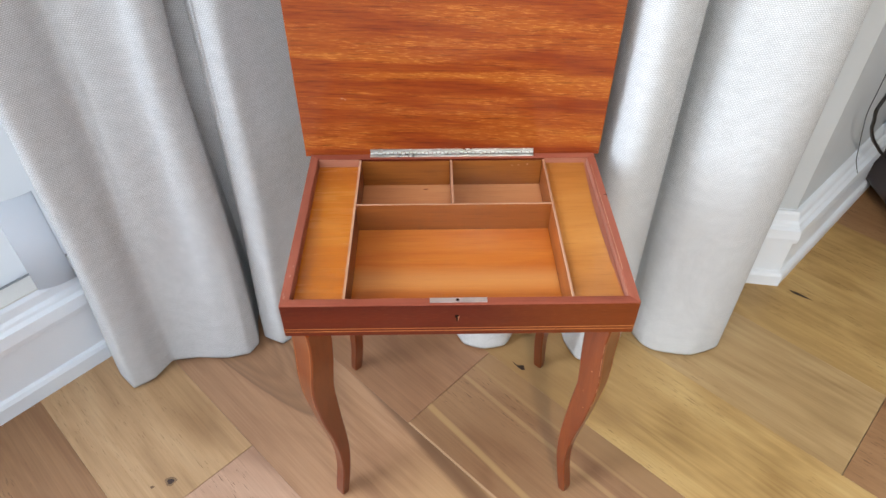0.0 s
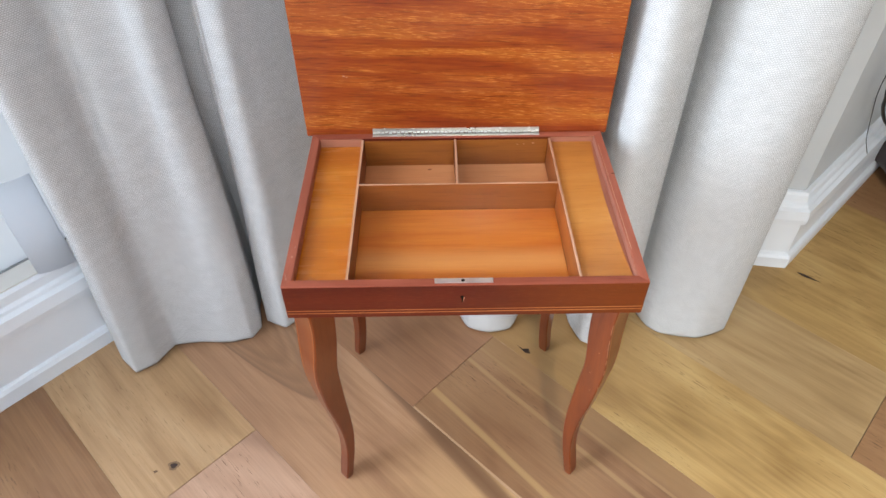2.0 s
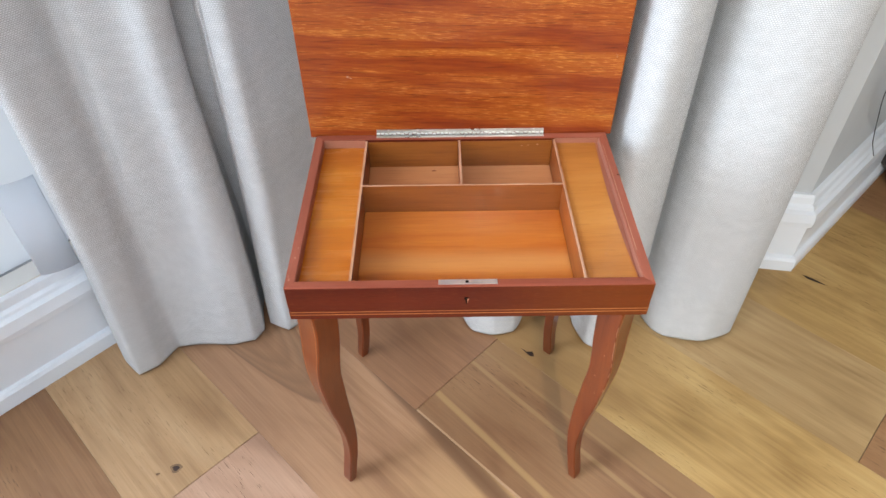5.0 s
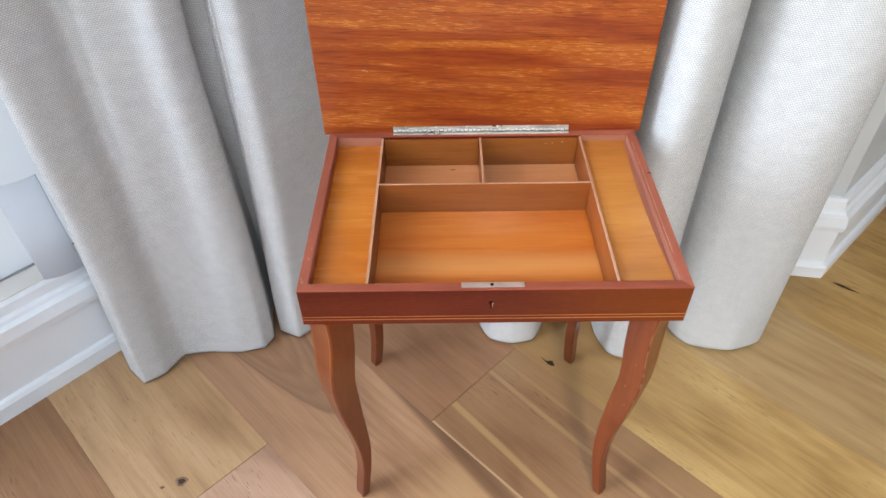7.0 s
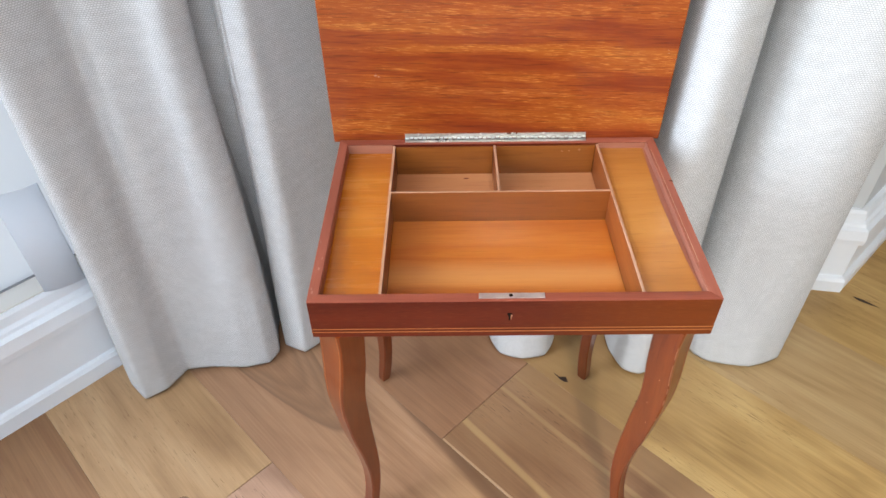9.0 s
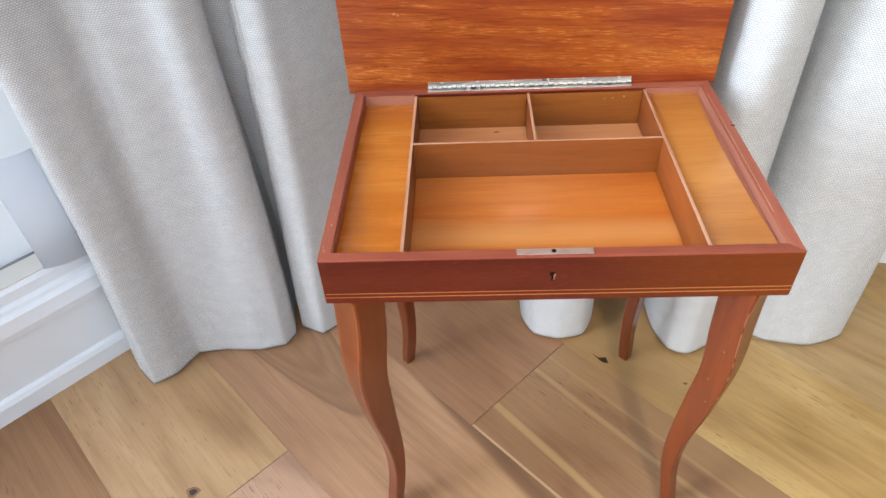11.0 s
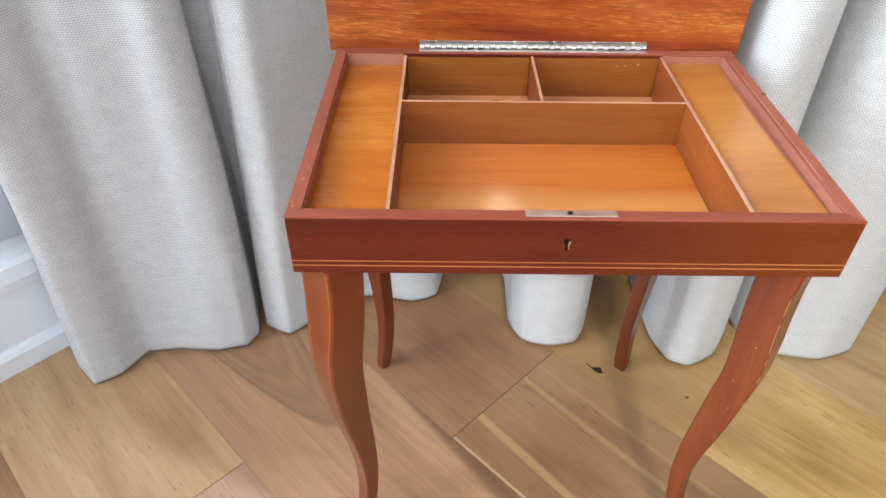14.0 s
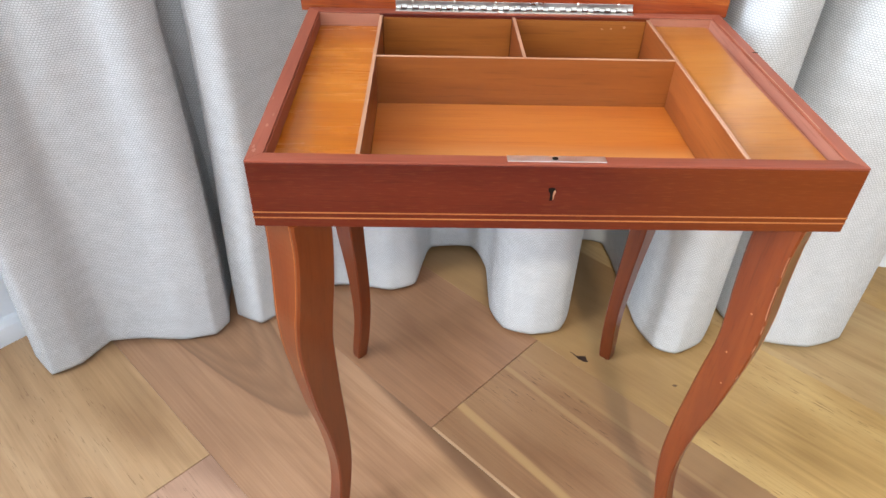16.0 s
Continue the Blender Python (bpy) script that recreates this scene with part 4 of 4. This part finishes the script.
def leg(sx, sy):
    corner = Vector((sx * WIDE, 0.0 if sy < 0 else DEEP))
    radial = Vector((sx, sy)).normalized()
    cross = Vector((-radial.y, radial.x))
    form = spline(LEG_FORM, 5)
    bm = bmesh.new()
    rings, edge = [], []
    for z, c, w, t in form:
        mid = corner - Vector((sx, sy)) * c + Vector((0, 0.007 * (1 - z / 0.442)))
        # hand-cut legs differ a little from corner to corner
        if sx > 0 and sy < 0:
            mid.x -= 0.006 * math.exp(-((z - 0.25) / 0.15) ** 2)
        elif sx > 0:
            mid.x -= 0.011 * (1 - z / 0.442)
        elif sy > 0:
            mid.x += 0.004 * (1 - z / 0.442)
        w, t = w * 0.94, t * 0.95
        if sx > 0 and sy < 0:
            w *= 1 - 0.13 * math.exp(-((z - 0.33) / 0.11) ** 2)
            t *= 1 - 0.10 * math.exp(-((z - 0.33) / 0.11) ** 2)
        ch = 0.0016
        ring = []
        for a, b in ((1, -1), (1, 1), (-1, 1), (-1, -1)):
            e0 = mid + radial * a * (w / 2) + cross * b * (t / 2 - ch)
            e1 = mid + radial * a * (w / 2 - ch) + cross * b * (t / 2)
            ring += [e0, e1] if a * b > 0 else [e1, e0]
        rings.append([bm.verts.new((*p, z)) for p in ring])
        edge.append((z, mid, w, t))
    for r0, r1 in zip(rings, rings[1:]):
        for k in range(8):
            bm.faces.new((r0[k], r0[(k + 1) % 8], r1[(k + 1) % 8], r1[k]))
    bm.faces.new(rings[0])
    bm.faces.new(rings[-1])
    ob = part("leg", bm, LEG, table, "S-curved mahogany leg", smooth=False)
    if sx > 0 and sy < 0:
        # rubbed, broken varnish along one edge and a few chips in the face
        for z0, z1 in ((0.418, 0.398), (0.388, 0.352), (0.345, 0.336), (0.322, 0.312), (0.280, 0.275)):
            run = []
            for k in range(5):
                zz = z0 + (z1 - z0) * k / 4
                m_, w_, t_ = at_height(edge, zz)
                run.append((*(m_ + radial * (w_ / 2 - 0.0007) - cross * (t_ / 2 - 0.0007)), zz))
            part("worn_edge", tube(run, 0.0004, 6), SCUFF, ob, "pale broken varnish along the edge")
        for zz, o, size in ((0.352, 0.004, 0.0011), (0.300, -0.003, 0.0014), (0.262, 0.006, 0.0009), (0.205, -0.002, 0.0008)):
            m_, w_, t_ = at_height(edge, zz)
            chip_bm = bmesh.new()
            bmesh.ops.create_icosphere(chip_bm, subdivisions=1, radius=size)
            c_ = m_ + radial * o - cross * (t_ / 2)
            for v in chip_bm.verts:
                n_ = v.co.x * cross.x + v.co.y * cross.y
                v.co = (v.co.x - 0.85 * n_ * cross.x + c_.x, v.co.y - 0.85 * n_ * cross.y + c_.y, v.co.z + zz)
            part("worn_spot", chip_bm, SCUFF, ob, "small pale chip")
    for s in (-1, 1):
        line = bmesh.new()
        vs = []
        for z, mid, w, t in edge:
            if z > 0.27:
                p = mid + radial * (w / 2 + 0.0002) + cross * s * (t / 2 - 0.0042)
                q = mid + radial * (w / 2 + 0.0002) + cross * s * (t / 2 - 0.0036)
                vs.append([line.verts.new((*(p - radial * 0.001), z)), line.verts.new((*p, z)), line.verts.new((*q, z)), line.verts.new((*(q - radial * 0.001), z))])
        for a, b in zip(vs, vs[1:]):
            for k in range(3):
                line.faces.new((a[k], a[k + 1], b[k + 1], b[k]))
        part("edge_string", line, STRING, ob, "pale inlaid line")


for sx in (-1, 1):
    for sy in (-1, 1):
        leg(sx, sy)


# ---- seat and cable by the far wall ----
seat = new("armchair", None)
tagged(seat, "dark brown leather armchair standing close to the wall", "armchair")


def cushion(x0, y0, z0, x1, y1, z1, soft):
    return box(x0, y0, z0, x1, y1, z1, soft, 4)


part("base", cushion(1.075, 0.46, 0.03, 1.80, 0.95, 0.16, 0.03), LEATHER, seat, smooth=True)
part("seat_cushion", cushion(1.14, 0.42, 0.165, 1.66, 0.94, 0.35, 0.05), LEATHER, seat, smooth=True)
part("arm", cushion(0.985, 0.60, 0.345, 1.20, 0.92, 0.52, 0.05), LEATHER, seat, smooth=True)
part("backrest", cushion(1.60, 0.44, 0.30, 1.82, 1.12, 0.90, 0.06), LEATHER, seat, smooth=True)
for x, y in ((1.10, 0.50), (1.10, 0.86), (1.74, 0.50), (1.74, 0.86)):
    part("foot", prism([(x, y), (x + 0.045, y), (x + 0.045, y + 0.045), (x, y + 0.045)], 0, 0.055), DARK, seat)
loop = [(0.84, 0.585, 0.47), (0.807, 0.555, 0.438), (0.791, 0.540, 0.419), (0.806, 0.552, 0.388), (0.823, 0.570, 0.360), (0.868, 0.612, 0.310), (0.922, 0.661, 0.260), (0.99, 0.70, 0.20), (1.06, 0.73, 0.17), (1.12, 0.74, 0.18)]
tagged(new("cable", mesh_of("cable", tube(spline(loop, 6), 0.0035, 10), RUBBER, True)), "black cable hanging in a loop beside the seat", "cable")
thin = [(0.86, 0.652, 0.46), (0.867, 0.660, 0.394), (0.868, 0.660, 0.339), (0.905, 0.695, 0.268), (0.900, 0.668, 0.222), (0.905, 0.664, 0.205), (0.93, 0.680, 0.17)]
tagged(new("thin_wire", mesh_of("thin_wire", tube(spline(thin, 5), 0.0009, 8), RUBBER, True)), "thin dark wire running down the wall and over the skirting", "wire")

# ---- oak floor ----
floor = new("floor", mesh_of("floor", prism(OUTLINE, -0.06, -0.0165), OAK[1]))
tagged(floor, "wide oak plank floor laid on the diagonal", "floor", kind="structure")
PITCH, FIRST = 0.225, -0.395
JOINTS = {0: -0.335, 1: 0.95, 2: -0.168, 3: -1.05, 4: 0.445, 5: -0.35, -1: 0.60, -2: -0.7, 6: 0.9}
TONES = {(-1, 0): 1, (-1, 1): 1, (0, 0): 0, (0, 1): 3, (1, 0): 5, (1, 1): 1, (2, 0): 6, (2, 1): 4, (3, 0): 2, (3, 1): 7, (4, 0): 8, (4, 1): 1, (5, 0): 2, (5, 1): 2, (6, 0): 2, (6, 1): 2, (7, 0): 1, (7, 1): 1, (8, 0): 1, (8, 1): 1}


def plank(u0, u1, v0, v1, tone):
    """A plank with eased edges; its own x runs along the grain."""
    end, gap = 0.0005, 0.0001
    bm = box(u0 + end, v0 + gap, -0.0155, u1 - end, v1 - gap, 0.0)
    top = [e for e in bm.edges if all(v.co.z > -0.001 for v in e.verts)]
    bmesh.ops.bevel(bm, geom=top, offset=0.0002, segments=1, affect="EDGES")
    c = Vector(((u0 + u1) / 2, (v0 + v1) / 2, 0))
    for v in bm.verts:
        v.co -= c
    ob = part("plank", bm, OAK[tone], floor)
    ob.matrix_basis = Matrix.Rotation(radians(-45), 4, "Z") @ Matrix.Translation(c)
    return ob


EDGES = [(P_LEFT, P_BACK), (P_BACK, P_REAR), (P_REAR, P_SIDE), (P_SIDE, P_FAR)]
WALL_U = (BASE_L.x - BASE_L.y) / math.sqrt(2) - 0.06
CORNER_U, CORNER_V = (CORNER.x - CORNER.y) / math.sqrt(2) - 0.05, (CORNER.x + CORNER.y) / math.sqrt(2)
rng = random.Random(4)
for row in range(-17, 14):
    v0 = FIRST + row * PITCH
    cut = JOINTS.get(row, rng.uniform(-1.0, 1.0))
    cuts = [cut + k * 1.9 for k in range(-4, 5)]
    start = CORNER_U if v0 + PITCH / 2 > CORNER_V else WALL_U
    for k, (a, b) in enumerate(zip(cuts, cuts[1:])):
        tone = TONES.get((row, k - 3), rng.choice((0, 1, 2, 3)))
        if b < start + 0.02 or a > 4.6:
            continue
        ob = plank(max(a, start), b, v0, v0 + PITCH, tone)
        bm = bmesh.new()
        bm.from_mesh(ob.data)
        for p0, p1 in EDGES:
            n = inward(p0, p1)
            place = ob.matrix_basis.inverted() @ Vector((p0.x, p0.y, 0))
            way = ob.matrix_basis.to_3x3().inverted() @ Vector((n.x, n.y, 0))
            bmesh.ops.bisect_plane(bm, geom=bm.verts[:] + bm.edges[:] + bm.faces[:], plane_co=place, plane_no=way, clear_inner=True)
        if len(bm.faces):
            bm.to_mesh(ob.data)
        else:
            bpy.data.objects.remove(ob)
        bm.free()


def knot(x, y, points, label):
    """A dark knot or split, a thin plug of dark wood just proud of the boards."""
    bm = prism([(x + a, y + b) for a, b in points], -0.002, 0.0003)
    return part("knot", bm, KNOT, floor, label)


ring = [(0.0085 * math.cos(a) * (1 + 0.25 * math.sin(3 * a)), 0.0065 * math.sin(a)) for a in [k * math.tau / 14 for k in range(14)]]
part("knot_ring", prism([(-0.484 + 1.15 * a, 0.050 + 1.3 * b) for a, b in ring], -0.002, 0.00015), KNOT_RING, floor)
knot(-0.484, 0.050, [(a * 0.68, b * 0.75) for a, b in ring], "small dark round knot")
part("knot", prism([(-0.512 + 0.40 * a, 0.040 + 0.36 * b) for a, b in ring], -0.002, 0.0002), KNOT_BROWN, floor, "tiny brown knot")
knot(0.140, 0.281, [(-0.016, 0.014), (-0.006, 0.004), (0.006, 0.004), (0.008, -0.008), (0.001, -0.007), (-0.005, -0.002)], "dark split in the wood")
knot(0.765, 0.470, [(-0.010, 0.012), (0.006, 0.002), (0.030, -0.022), (0.012, -0.012), (-0.004, 0.000)], "dark split in the wood")
part("knot", prism([(0.263 + 0.42 * a, 0.230 + 0.34 * b) for a, b in ring], -0.002, 0.0002), KNOT_BROWN, floor, "tiny brown knot")
